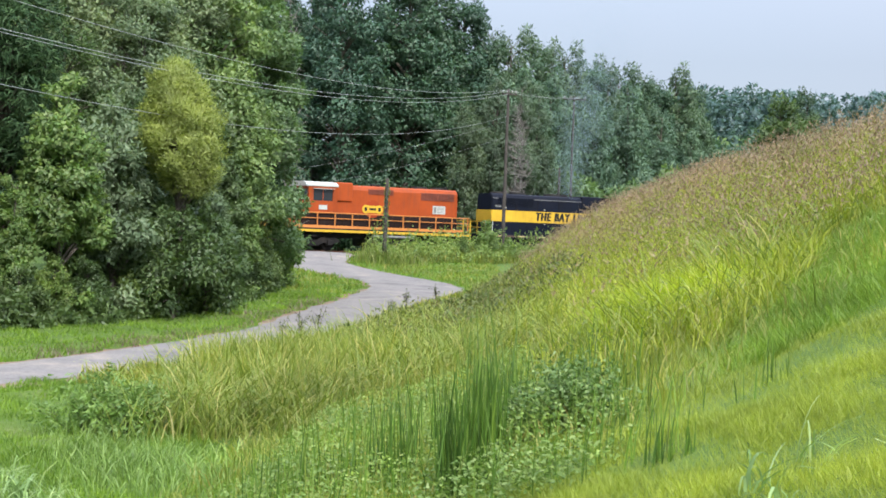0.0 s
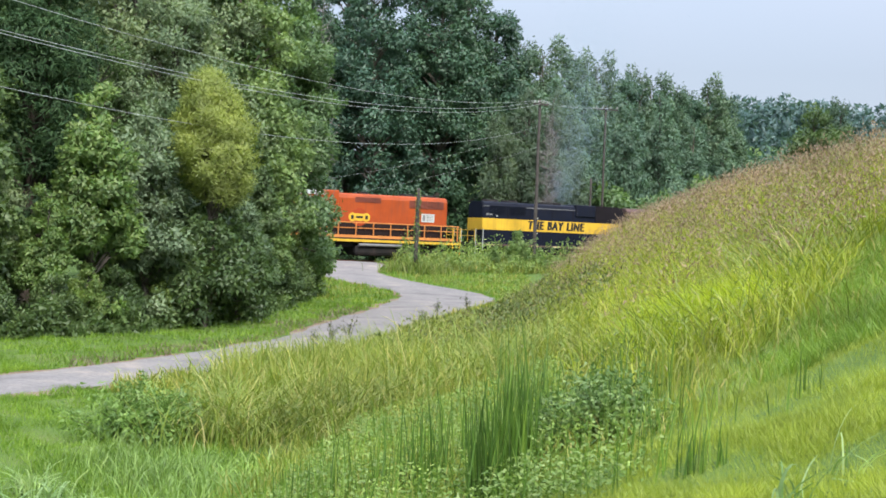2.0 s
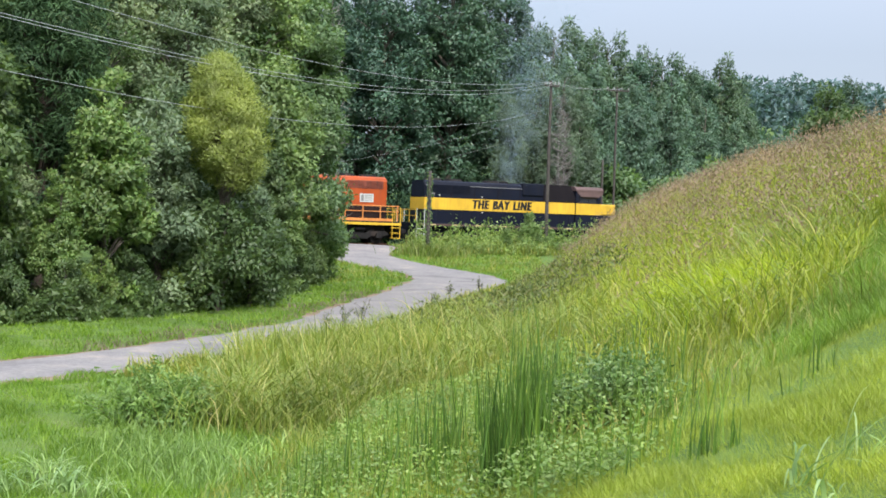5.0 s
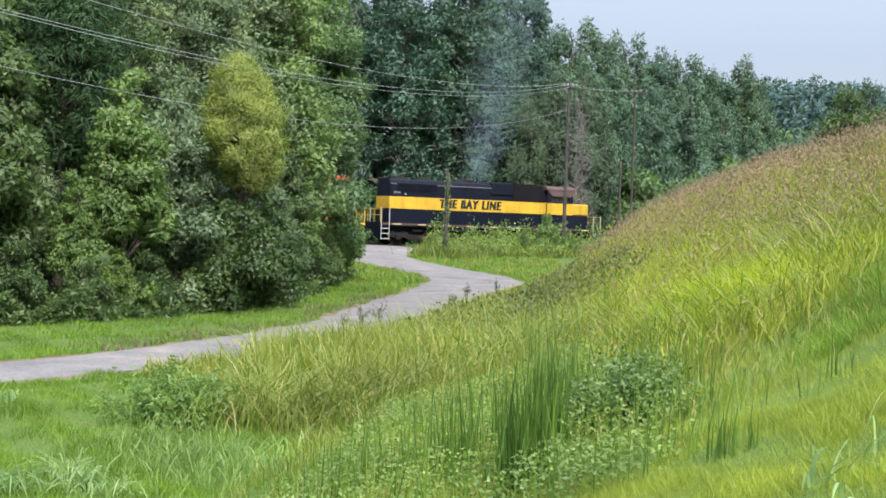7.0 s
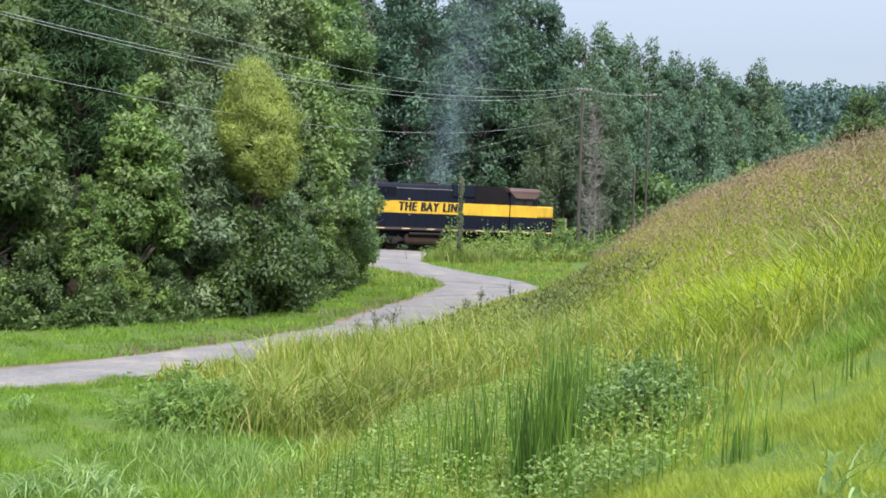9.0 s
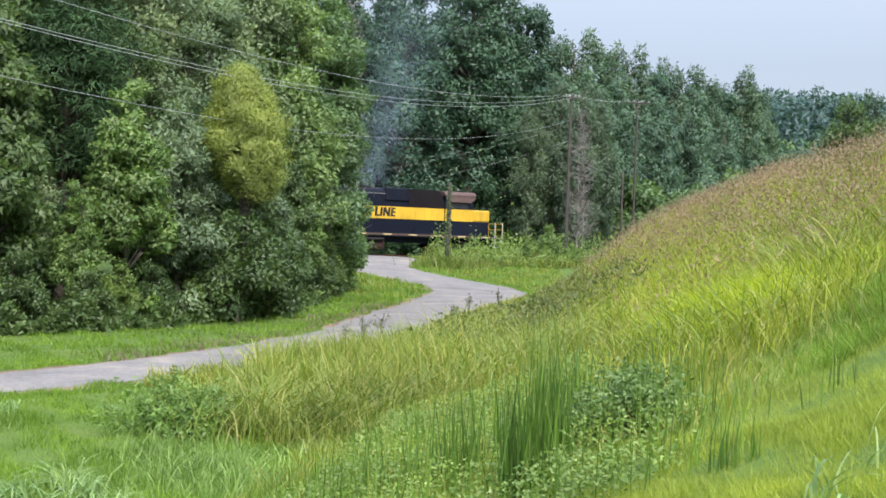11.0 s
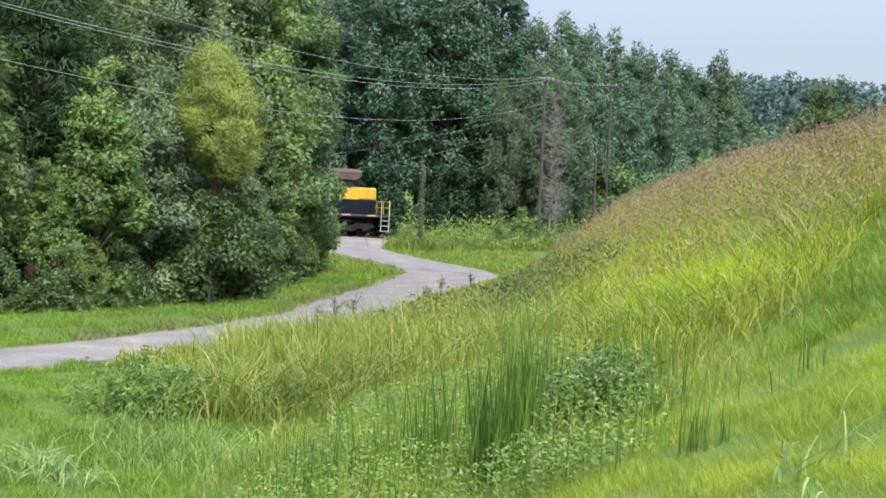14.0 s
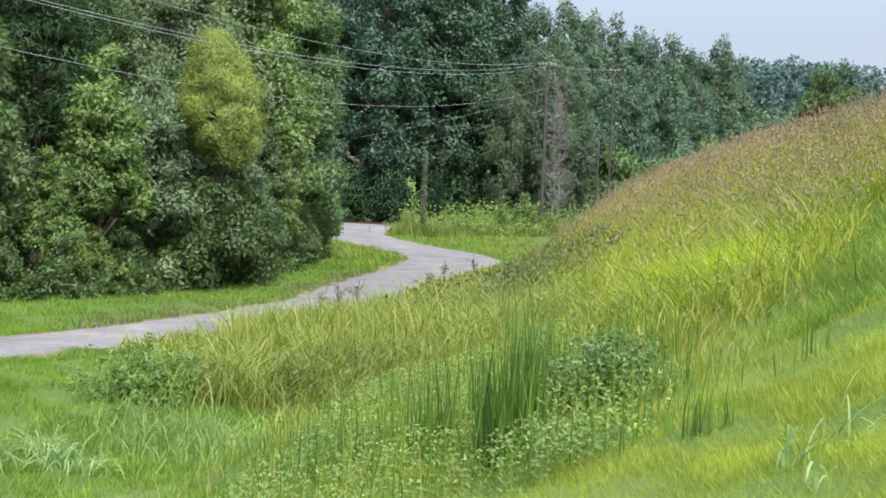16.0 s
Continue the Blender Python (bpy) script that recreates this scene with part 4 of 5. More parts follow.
def left_wood():
    g = "wood along the lane"
    A = make_tree("tree", tree_mesh(11, 16.5, 2.5, 3.6, 96, 39000, 0.165, 0.095, 0.5, 0.22), L_GREY, "tall grey-green tree behind the wood's edge", group=g)
    B = make_tree("tree", tree_mesh(12, 14.6, 0.2, 2.4, 84, 36000, 0.19, 0.12, 0.75, 0.27, 0.3, 0.9, 0.85), L_GUM, "tall sweetgum with a full green crown down to the ground", group=g)
    C = make_tree("tree", tree_mesh(13, 7.6, 0.1, 1.3, 56, 20000, 0.16, 0.11, 0.6, 0.33, 0.3, 0.9, 0.9), L_LIME, "bright green vine-draped tree at the wood edge", group=g)
    D = make_tree("tree", tree_mesh(14, 6.2, 0.2, 1.5, 48, 20000, 0.17, 0.09, 0.6, 0.32, 0.4, 0.8, 0.8), L_GREY, "grey-green bushy tree in the wood edge", group=g)
    E = make_tree("tree", tree_mesh(15, 17.0, 0.6, 3.4, 80, 17000, 0.23, 0.13, 0.6, 0.22, 0.3, 0.9, 0.7), L_DEEP, "tall dark broadleaf tree deep in the wood", group=g)
    Pn = make_tree("pine_tree", tree_mesh(16, 17.5, 1.6, 1.75, 130, 48000, 0.27, 0.042, 0.75, 0.36, 0.5, 0.8, 0.75, 0.3), L_PINE, "tall dark pine with shaggy needles", "pine tree", M_DARKBARK, g)
    Y = make_tree("tree", feathery_mesh(17, 8.15, 4.25, 52000, 0.12, 0.037), L_YELLOW, "small feathery yellow-green tree among darker trees", group=g)
    O = make_tree("tree", tree_mesh(21, 9.5, 0.2, 1.8, 64, 23000, 0.19, 0.13, 0.6, 0.29, 0.4, 0.9, 0.85), L_OAK, "leafy green vine-hung tree at the wood edge", group=g)
    S = make_tree("shrub", tree_mesh(18, 3.2, 0.1, 1.2, 34, 6000, 0.15, 0.09, 0.6, 0.34, 0.3, 0.9, 0.95), L_OAK, "leafy green shrub at the wood's foot", "shrub", group="shrubs along the wood")
    V = make_tree("shrub", tree_mesh(19, 4.2, 0.1, 1.1, 36, 7200, 0.15, 0.1, 0.6, 0.34, 0.3, 0.9, 0.9), L_LIME, "light green vine-covered shrub at the wood's foot", "shrub", group="shrubs along the wood")
    plant_tree(A, -11.2, 55.5), plant_tree(B, -5.75, 63.5, 40), plant_tree(C, -9.75, 44.4), plant_tree(D, -8.5, 46.6, 20), plant_tree(O, -13.2, 41.2, 10)
    plant_tree(E, -8.0, 60.0), plant_tree(Pn, -12.35, 47.0), plant_tree(Y, -6.6, 47.2), plant_tree(S, -7.5, 47.0), plant_tree(V, -4.6, 66.2)
    for src, x, y, r, k in ((A, -14.6, 57, 70, 1.05), (A, -9.0, 57.5, 200, 0.98), (A, -17.5, 52, 20, 1.1), (B, -6.9, 58.5, 100, 0.98), (B, -8.6, 65.0, 250, 1.08), (C, -14.2, 38.8, 120, 0.9), (C, -10.9, 43.0, 200, 0.58), (C, -5.5, 57.2, 70, 0.62), (D, -6.6, 53.0, 190, 0.85), (O, -7.2, 51.2, 70, 0.72), (O, -6.2, 55.0, 300, 0.7), (D, -12.6, 44.2, 80, 0.75), (D, -9.2, 49.5, 280, 1.15), (E, -15.5, 60.0, 90, 1.0),):
        copy_tree(src, x, y, r, k)
    for src, x, y, r, k in ((E, -10.2, 75.0, 200, 0.85), (E, -19.0, 62.0, 20, 1.1), (E, -11.2, 51.6, 140, 0.62), (E, -14.6, 46.0, 40, 0.75), (E, -7.6, 55.0, 250, 0.55), (E, -12.0, 70.0, 300, 1.0), (Pn, -16.0, 44.0, 160, 0.9), (O, -15.4, 42.5, 160, 0.8), (E, -8.6, 50.8, 10, 0.45), (A, -9.6, 61.5, 300, 1.02), (A, -9.3, 53.8, 40, 0.84), (A, -12.2, 60, 60, 1.0),):
        copy_tree(src, x, y, r, k)
    for src, x, y, r, k in ((S, -11.9, 40.4, 40, 0.7), (S, -10.3, 42.2, 90, 0.55), (S, -8.9, 44.7, 10, 0.6), (S, -6.6, 49.4, 120, 0.65), (S, -5.9, 53.2, 240, 0.65), (S, -5.2, 58.4, 310, 0.7), (S, -5.0, 61.2, 20, 0.75), (S, -5.3, 68.2, 60, 0.8), (V, -9.7, 43.7, 70, 0.5), (V, -12.9, 39.4, 200, 0.6), (V, -7.8, 46.2, 300, 0.42), (V, -6.2, 50.8, 30, 0.5), (S, -14.3, 37.4, 130, 0.8), (V, -15.8, 37.0, 90, 0.9), (V, -5.2, 63.0, 160, 0.7),):
        copy_tree(src, x, y, r, k)
    for src, x, y, r, k in ((S, 11.6, 42, 0, 0.7), (S, 12.8, 44, 90, 0.6), (V, 21, 103, 60, 1.15), (V, 18.6, 101.5, 160, 0.9), (S, 24, 106, 30, 1.2), (V, 6.9, 95.0, 200, 0.66), (V, 5.4, 94.4, 20, 0.4), (V, 8.5, 95.6, 80, 0.4), (S, -7.2, 48.2, 200, 0.5), (S, -6.6, 46.9, 250, 1.15), (V, -7.3, 46.6, 20, 0.75), (S, -5.9, 49.5, 330, 1.1),):
        copy_tree(src, x, y, r, k)


left_wood()


def back_wood():
    g = "wood beyond the track"
    A = make_tree("tree", tree_mesh(31, 25, 1.0, 4.2, 120, 27000, 0.31, 0.18, 0.65, 0.21, 0.5, 1.2, 0.6), L_DARK, "tall dark green tree in the wood beyond the track", group=g)
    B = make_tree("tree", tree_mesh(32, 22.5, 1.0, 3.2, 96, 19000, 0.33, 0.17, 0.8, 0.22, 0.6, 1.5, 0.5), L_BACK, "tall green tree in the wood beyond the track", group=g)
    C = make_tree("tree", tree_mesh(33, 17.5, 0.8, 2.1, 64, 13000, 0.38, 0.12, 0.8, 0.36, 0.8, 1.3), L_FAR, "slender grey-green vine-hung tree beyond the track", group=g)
    W = make_tree("tree", tree_mesh(36, 15.5, 0.6, 1.7, 70, 13000, 0.34, 0.09, 0.8, 0.34, 0.9, 1.5, 0.5), L_WILLOW, "slim pale grey-green vine-hung tree beside the track", group=g)
    plant_tree(W, 8.4, 113.5)
    copy_tree(W, 6.5, 112.2, 100, 0.86), copy_tree(W, 10.4, 112.4, 220, 0.94), copy_tree(W, 12.3, 118, 20, 0.95)
    D = make_tree("tree", tree_mesh(34, 7, 0.2, 3.0, 18, 6000, 0.44, 0.32, 0.6, 0.45), L_GUM, "low bushy green tree beside the track", group=g)
    plant_tree(A, -9.0, 118), copy_tree(B, 9.3, 132, 70, 0.97), plant_tree(B, 70, 240), plant_tree(C, 12.0, 121), plant_tree(D, 17.0, 124)
    # low thicket whose leaf colour carries the shade under the trees
    K = make_tree("shrub", tree_mesh(35, 6.0, 0.1, 2.3, 44, 7500, 0.27, 0.15, 0.6, 0.3, 0.4, 1.0, 0.9), L_SHADE, "thicket at the wood's edge by the track, leaves coloured dark for shade", "shrub", group="thicket beyond the track")
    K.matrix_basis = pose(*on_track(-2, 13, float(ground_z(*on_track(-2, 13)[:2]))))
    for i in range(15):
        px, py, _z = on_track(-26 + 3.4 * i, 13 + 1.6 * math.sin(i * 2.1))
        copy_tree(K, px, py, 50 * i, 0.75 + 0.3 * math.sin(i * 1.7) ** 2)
    for src, x, y, r, k in ((A, -3.5, 116, 80, 1.0), (A, 1.8, 118.5, 160, 1.04), (A, 3.7, 121, 220, 1.0), (A, 6.6, 123, 40, 0.93), (A, -15, 120, 30, 1.05), (A, -6, 126, 100, 1.12), (A, 0, 128, 280, 1.1), (A, -21, 124, 330, 1.1), (A, -30, 120, 10, 1.0), (B, 8.4, 124, 50, 0.88), (B, 11.0, 126.5, 250, 0.9), (B, 13.3, 133, 120, 0.95), (B, 17.5, 139, 200, 0.93), (B, 22, 146, 10, 0.92), (B, 27, 152, 80, 0.9), (B, 32.5, 160, 170, 0.95), (A, 20.2, 143, 60, 0.8),):
        copy_tree(src, x, y, r, k)
    for src, x, y, r, k in ((A, 30, 158, 110, 0.78), (B, 24.5, 150, 200, 0.9), (B, 35, 166, 30, 0.9), (B, 15.4, 137, 310, 0.93), (C, 9.5, 118.5, 130, 0.9), (C, 14.6, 126, 40, 1.0), (C, 19, 132, 300, 1.0), (C, 23.5, 139, 90, 1.02), (C, 28, 147, 180, 0.9), (C, 33, 154, 20, 0.85), (B, 37, 170, 300, 0.78), (B, 43, 180, 60, 0.58), (B, 41, 186, 240, 0.7), (B, 56, 205, 20, 0.5),):
        copy_tree(src, x, y, r, k)
    for src, x, y, r, k in ((B, 47, 182, 20, 0.5), (D, 20.5, 128.5, 200, 0.9), (D, 24.5, 131, 310, 0.8), (D, 28, 136, 60, 0.85), (D, 22, 122, 140, 0.55), (D, 32, 142, 90, 0.9), (D, 37, 149, 200, 0.95), (D, 43, 157, 10, 1.0), (D, 29, 128, 10, 0.6), (D, 36, 140, 330, 0.7), (D, 22.8, 112, 30, 0.95), (D, 25.4, 114, 170, 0.85), (D, 19.5, 111, 260, 0.8),):
        copy_tree(src, x, y, r, k)


back_wood()


def far_wood():
    """Wooded hills, one uncountable mass each; distance haze is in the leaf colours."""
    rng = np.random.default_rng(50)
    for name, mat, label, x0, x1, y0, y1, n, per, leaf, tall in (
            ("far_wood", L_FAR, "distant green wood on rising ground, haze put into its colour", 40, 190, 215, 330, 130, 720, 1.1, (7, 12)),
            ("hill_wood", L_FARBLUE, "far wooded hill on the skyline, coloured bluish for haze", 60, 420, 420, 700, 240, 540, 1.7, (12, 18)),
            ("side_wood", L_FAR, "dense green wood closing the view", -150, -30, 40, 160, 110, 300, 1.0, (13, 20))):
        P, D, N = [], [], []
        for _ in range(n):
            x, y = rng.uniform(x0, x1), rng.uniform(y0, y1)
            z = float(ground_z(x, y))
            h = rng.uniform(*tall)
            for _k in range(6):
                c = np.array([x + rng.normal() * 2.6, y + rng.normal() * 2.6, z + h * (0.08 + 0.16 * _k)])
                r = rng.uniform(2.4, 4.4) * (1 - 0.07 * _k)
                m = per // 6
                d = unit(rng.normal(size=(m, 3)))
                P.append(c + d * (r * (1 - 0.4 * rng.uniform(0, 1, m) ** 2))[:, None] * (1, 1, 1.25))
                D.append(d + rng.normal(size=(m, 3)) * 0.6)
                N.append(d + (0, 0, 0.3))
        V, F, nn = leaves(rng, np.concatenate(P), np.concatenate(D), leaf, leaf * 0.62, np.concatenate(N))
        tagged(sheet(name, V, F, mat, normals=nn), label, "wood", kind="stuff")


far_wood()


def bare_tree(x, y, height, seed, label):
    rng = np.random.default_rng(seed)
    root = tagged(empty("bare_tree", pose(x, y, float(ground_z(x, y)) - 0.1)), label, "tree")
    paths = [[((0.02 * k * math.sin(k), 0.02 * k, height * k / 7), 0.075 * (1 - 0.9 * k / 7)) for k in range(8)]]
    part_paths = []
    for i in range(90):
        z = height * rng.uniform(0.12, 0.98)
        a = rng.uniform(0, 6.28)
        L = (0.4 + 0.9 * (1 - z / height)) * rng.uniform(0.6, 1.4)
        e = (math.cos(a) * L, math.sin(a) * L, z + L * rng.uniform(0.3, 1.3))
        m = (math.cos(a) * L * 0.55, math.sin(a) * L * 0.55, z + L * 0.25)
        part_paths.append([((0, 0, z), 0.035), (m, 0.022), (e, 0.006)])
        for _k in range(3):
            q = np.array(m) + rng.normal(size=3) * 0.35
            part_paths.append([(m, 0.015), (q, 0.004)])
    sheet("trunk", *tubes(paths), M_DEADWOOD, root)
    sheet("branch", *tubes(part_paths, 4), M_DEADWOOD, root, "bleached leafless twigs")


bare_tree(9.6, 105, 11.2, 5, "bleached bare dead tree beside the track")
bare_tree(10.2, 107, 10.2, 6, "bleached bare dead tree beside the track")
bare_tree(-5.0, 74, 15.9, 7, "bare dead tree standing above the wood")


# ---------------------------------------------------------------- poles and wires
def wooden_pole(x, y, top, r, label, arms=(), name="utility_pole"):
    z = float(ground_z(x, y))
    root = tagged(empty(name, pose(x, y, z)), label, "utility pole")
    rng = np.random.default_rng(int(abs(x * 10)))
    h = top - z
    V, Q = tubes([[((0.01 * math.sin(k * 2), 0.01 * math.cos(k), -0.3 + (h + 0.3) * k / 8), r * (1 - 0.3 * k / 8)) for k in range(9)] + [((0, 0, h + 0.02), 0.01)]], 10)
    sheet("shaft", V, Q, M_POLE, root)
    for az, half, turn in arms:
        bm = bmesh.new()
        add_box(bm, -half, half, -r - 0.11, -r + 0.02, az - z - 0.06, az - z + 0.06, 0.01)
        arm = part("crossarm", bm, M_POLE, root)
        arm.rotation_euler = (0, 0, radians(turn))
        for k in (-half + 0.08, -half * 0.35, half * 0.35, half - 0.08):
            bm = bmesh.new()
            add_cyl(bm, (k, -r - 0.05, az - z + 0.06), (k, -r - 0.05, az - z + 0.14), 0.02, 0.02, 6)
            add_cyl(bm, (k, -r - 0.05, az - z + 0.13), (k, -r - 0.05, az - z + 0.25), 0.055, 0.035, 10)
            part("insulator", bm, M_INSUL, arm)
    return root


tall = wooden_pole(8.26, 98.0, 12.75, 0.135, "tall brown wooden utility pole beside the track", [(12.4, 0.55, 20)])
wooden_pole(15.6, 120.0, 14.6, 0.115, "tall wooden utility pole beyond the track", [(14.3, 1.0, 15)])
wooden_pole(14.0, 115.0, 8.3, 0.12, "shorter wooden pole among the trees")
stub = wooden_pole(0.25, 88.0, 6.05, 0.15, "short vine-grown wooden pole stub beside the lane", name="pole_stub")
wooden_pole(-11.7, 31.8, 9.0, 0.15, "wooden utility pole beside the lane", [(8.5, 0.7, 70)])


def vines(root, height, seed, r=0.2, n=900):
    rng = np.random.default_rng(seed)
    z = rng.uniform(0, 1, n) ** 1.3 * height
    a = rng.uniform(0, 6.28, n)
    rr = r * (0.8 + 0.9 * np.exp(-z / 1.2)) * rng.uniform(0.7, 1.3, n)
    P = np.stack([np.cos(a) * rr, np.sin(a) * rr, z], 1)
    D = np.stack([np.cos(a), np.sin(a), rng.normal(size=n) * 0.6 - 0.3], 1)
    V, F = leaves(rng, P, D, 0.13, 0.09)
    sheet("vine", V, F, L_LIME, root, "green climbing vine")


vines(stub, 5.1, 3, 0.14, 430)
vines(tall, 2.2, 4, 0.17, 160)


def wire(p0, p1, sag, r=0.009):
    p0, p1 = np.array(p0, float), np.array(p1, float)
    pts = []
    for i in range(25):
        t = i / 24
        p = p0 + (p1 - p0) * t
        p[2] -= 4 * sag * t * (1 - t)
        pts.append((p, r))
    V, Q = tubes([pts], 5)
    tagged(sheet("power_line", V, Q, M_WIRE), "thin grey overhead wire sagging between poles", "wire", group="overhead wires")


wire((-11.9, 32.2, 8.7), (8.0, 97.9, 12.65), 1.2)
wire((-11.7, 31.9, 7.75), (8.5, 97.7, 12.65), 1.3)
wire((-11.4, 31.6, 7.6), (8.26, 97.7, 12.4), 1.3)
wire((-11.5, 31.8, 6.4), (8.2, 97.8, 10.9), 1.5, 0.008)
wire((-7.6, 104.0, 6.8), (8.2, 97.9, 10.55), 0.35, 0.006)
wire((-5.8, 102.0, 5.7), (8.2, 97.9, 9.5), 0.3, 0.006)
wire((8.5, 98, 12.65), (16.2, 120, 14.5), 0.25)
wire((8.0, 98, 12.65), (14.9, 120, 14.5), 0.25)


# ---------------------------------------------------------------- grasses and weeds
def scatter(rng, n, x0, x1, y0, y1, keep=None):
    x, y = rng.uniform(x0, x1, n), rng.uniform(y0, y1, n)
    k = np.abs(x) < 0.345 * y + 1.0
    k &= lane_distance(x, y) > 1.72 + 0.3 * rng.uniform(0, 1, n) + 0.15 * np.sin(y * 2.3)
    if keep is not None:
        k &= keep(x, y, rng)
    x, y = x[k], y[k]
    return np.stack([x, y, ground_z(x, y) + bumps(x, y) - 0.03], 1)


def meadow():
    rng = np.random.default_rng(77)
    up = lambda x, y: (x - np.minimum(-5 + 8 * y / 60, 6.5)) / (10.8 - np.minimum(-5 + 8 * y / 60, 6.5))
    drift = lambda x, y: 0.5 + 0.5 * np.sin(x * 1.1 + 1.3 * np.sin(y * 0.45)) * np.sin(y * 0.55 + 0.8 * np.sin(x * 0.7))

    def stuff(name, mat, label, chunks, category="grass"):
        tagged(sheet(name, *joined(chunks), mat), label, category, kind="stuff")

    def seeded(P, height, lean, share, size, wide, n=3):
        """Thin stalks and the seed heads at their tips."""
        v, t, tip = blades(rng, P, height, 0.01, lean, 0.25, 1)
        k = rng.uniform(0, 1, len(tip)) < share
        heads = []
        for j in range(n):
            h = tip[k] + rng.normal(size=(k.sum(), 3)) * 0.05 - (0, 0, 0.07 * j)
            d = rng.normal(size=(k.sum(), 3)) * 0.5 + (0, 0, 0.6)
            lv, lf = leaves(rng, h, d, size, wide)
            heads.append((lv, lf))
        return [(v, t)], heads

    # mown verge beside the lane and the low ground left of the ditch
    P = scatter(rng, 150000, -13, 1, 14, 34, lambda x, y, g: up(x, y) < 0.12 + 0.03 * g.normal(size=len(x)))
    R = scatter(rng, 90000, -16, 6, 34, 62, lambda x, y, g: (lane_distance(x, y) < 7) & (up(x, y) < 0.08))
    Q = scatter(rng, 60000, -14, 14, 58, 98, lambda x, y, g: (up(x, y) < 0.15) & (track_side(x, y) > 2.4))
    stuff("lawn_grass", G_LAWN, "short bright green grass along the lane", [blades(rng, P, 0.15, 0.018, 0.9, 0.3, 1)[:2], blades(rng, R, 0.16, 0.032, 0.8, 0.3, 1)[:2], blades(rng, Q, 0.22, 0.05, 0.8, 0.3, 1)[:2]])
    Q = scatter(rng, 26000, -6, 14, 64, 98, lambda x, y, g: (up(x, y) < 0.2) & (track_side(x, y) > 3) & (lane_distance(x, y) > 2.2) & (g.uniform(0, 1, len(x)) < drift(x * 1.5, y)))
    stuff("hay_grass", G_MEADOW, "mixed longer grass between lane and track", [blades(rng, Q, 0.34, 0.035, 0.8, 0.5, 2)[:2]])
    # longer uncut grass on the lane's near side
    P = scatter(rng, 60000, -6, 5, 29, 66, lambda x, y, g: (lane_distance(x, y) < 4.2) & (up(x, y) > -0.45) & ((y < 52) | (g.uniform(0, 1, len(x)) < 0.25)))
    P = P[P[:, 0] > np.interp(P[:, 1], lane[:, 1][:150], lane[:, 0][:150])]
    # olive tufts below the narrow-leaved bushes and along the ditch's near edge
    n = 1700
    t = rng.uniform(0, 1, n)
    x = np.interp(t, [0, 0.5, 1], [-4.3, -3.2, -2.2]) + rng.normal(size=n) * 0.45
    y = np.interp(t, [0, 0.5, 1], [21.2, 19.3, 18.6]) + rng.normal(size=n) * 0.9
    stuff("ditch_grass", G_SAGE, "mid-green tufted grass along the ditch", [blades(rng, np.stack([x, y, ground_z(x, y) - 0.02], 1), 0.5, 0.014, 0.9, 0.6, 3)[:2]])
    stuff("verge_grass", G_MEADOW, "uncut grass beside the lane", [blades(rng, P, 0.42, 0.026, 0.7, 0.5, 3)[:2]])
    # the near bank: fine lush grass
    P = scatter(rng, 420000, -5, 9, 7.5, 26, lambda x, y, g: (up(x, y) > 0.08) & (g.uniform(0, 1, len(x)) < 0.36 + 9 / y))
    x, y = rng.uniform(1.2, 5.2, 70000), rng.uniform(7.6, 12.6, 70000)
    Q = np.stack([x, y, ground_z(x, y) + bumps(x, y) - 0.03], 1)[np.abs(x) < 0.36 * y + 0.4]
    stuff("bank_grass", G_BRIGHT, "fine bright green grass covering the bank", [blades(rng, P, 0.15, 0.0075, 1.0, 0.4, 1)[:2], blades(rng, Q, 0.12, 0.006, 1.0, 0.4, 1)[:2]])
    # around the standing place
    x, y = rng.uniform(-6, 6, 26000), rng.uniform(-5, 8, 26000)
    P = np.stack([x, y, ground_z(x, y) + bumps(x, y) - 0.03], 1)
    stuff("near_grass", G_BRIGHT, "short bright green grass on the near bank", [blades(rng, P, 0.2, 0.011, 1.1, 0.4, 1)[:2]])
    # a greener swathe, cut earlier, along the near bank
    P = scatter(rng, 100000, 2.4, 9.5, 14.5, 22.5, lambda x, y, g: (np.abs(x - np.interp(y, [9, 13, 17, 21.5, 22.5], [3.4, 4.0, 5.4, 7.6, 8.2])) < 0.9 + 0.25 * g.normal(size=len(x))) & (y < 21.6 + 0.5 * g.normal(size=len(x))))
    stuff("cut_grass", G_CUT, "deeper green cut grass in a swathe on the bank", [blades(rng, P, 0.26, 0.012, 1.0, 0.4, 1)[:2]])
    # taller meadow over the middle of the bank
    P = scatter(rng, 190000, -6, 16, 13, 75, lambda x, y, g: (up(x, y) > 0.02) & (up(x, y) < (y - 8) / 14) & (g.uniform(0, 1, len(x)) < np.clip(26 / y, 0.25, 1) * (0.35 + 0.65 * drift(x, y))))
    stuff("meadow_grass", G_MEADOW, "tall mixed green meadow grass on the bank", [blades(rng, P, 0.46, 0.016, 0.9, 0.6, 2)[:2]])
    # yellow-green drifts
    P = scatter(rng, 150000, 1, 13, 17, 62, lambda x, y, g: (up(x, y) > 0.52 + 0.14 * g.normal(size=len(x))) & (up(x, y) < 0.86 + 0.06 * g.normal(size=len(x))) & ((y > 21.8) | (x < np.interp(y, [13, 17, 21.5], [3.2, 4.6, 6.8]))) & (g.uniform(0, 1, len(x)) < 0.3 + 0.8 * drift(x + 4, y)))
    stuff("yellow_grass", G_YELLOW, "tall yellow-green grass high on the bank", [blades(rng, P, 0.7, 0.02, 0.9, 0.6, 2)[:2]])
    n = 13000
    x, y = 4.45 + rng.normal(size=n) * 0.55, 22.2 + rng.normal(size=n) * 1.2
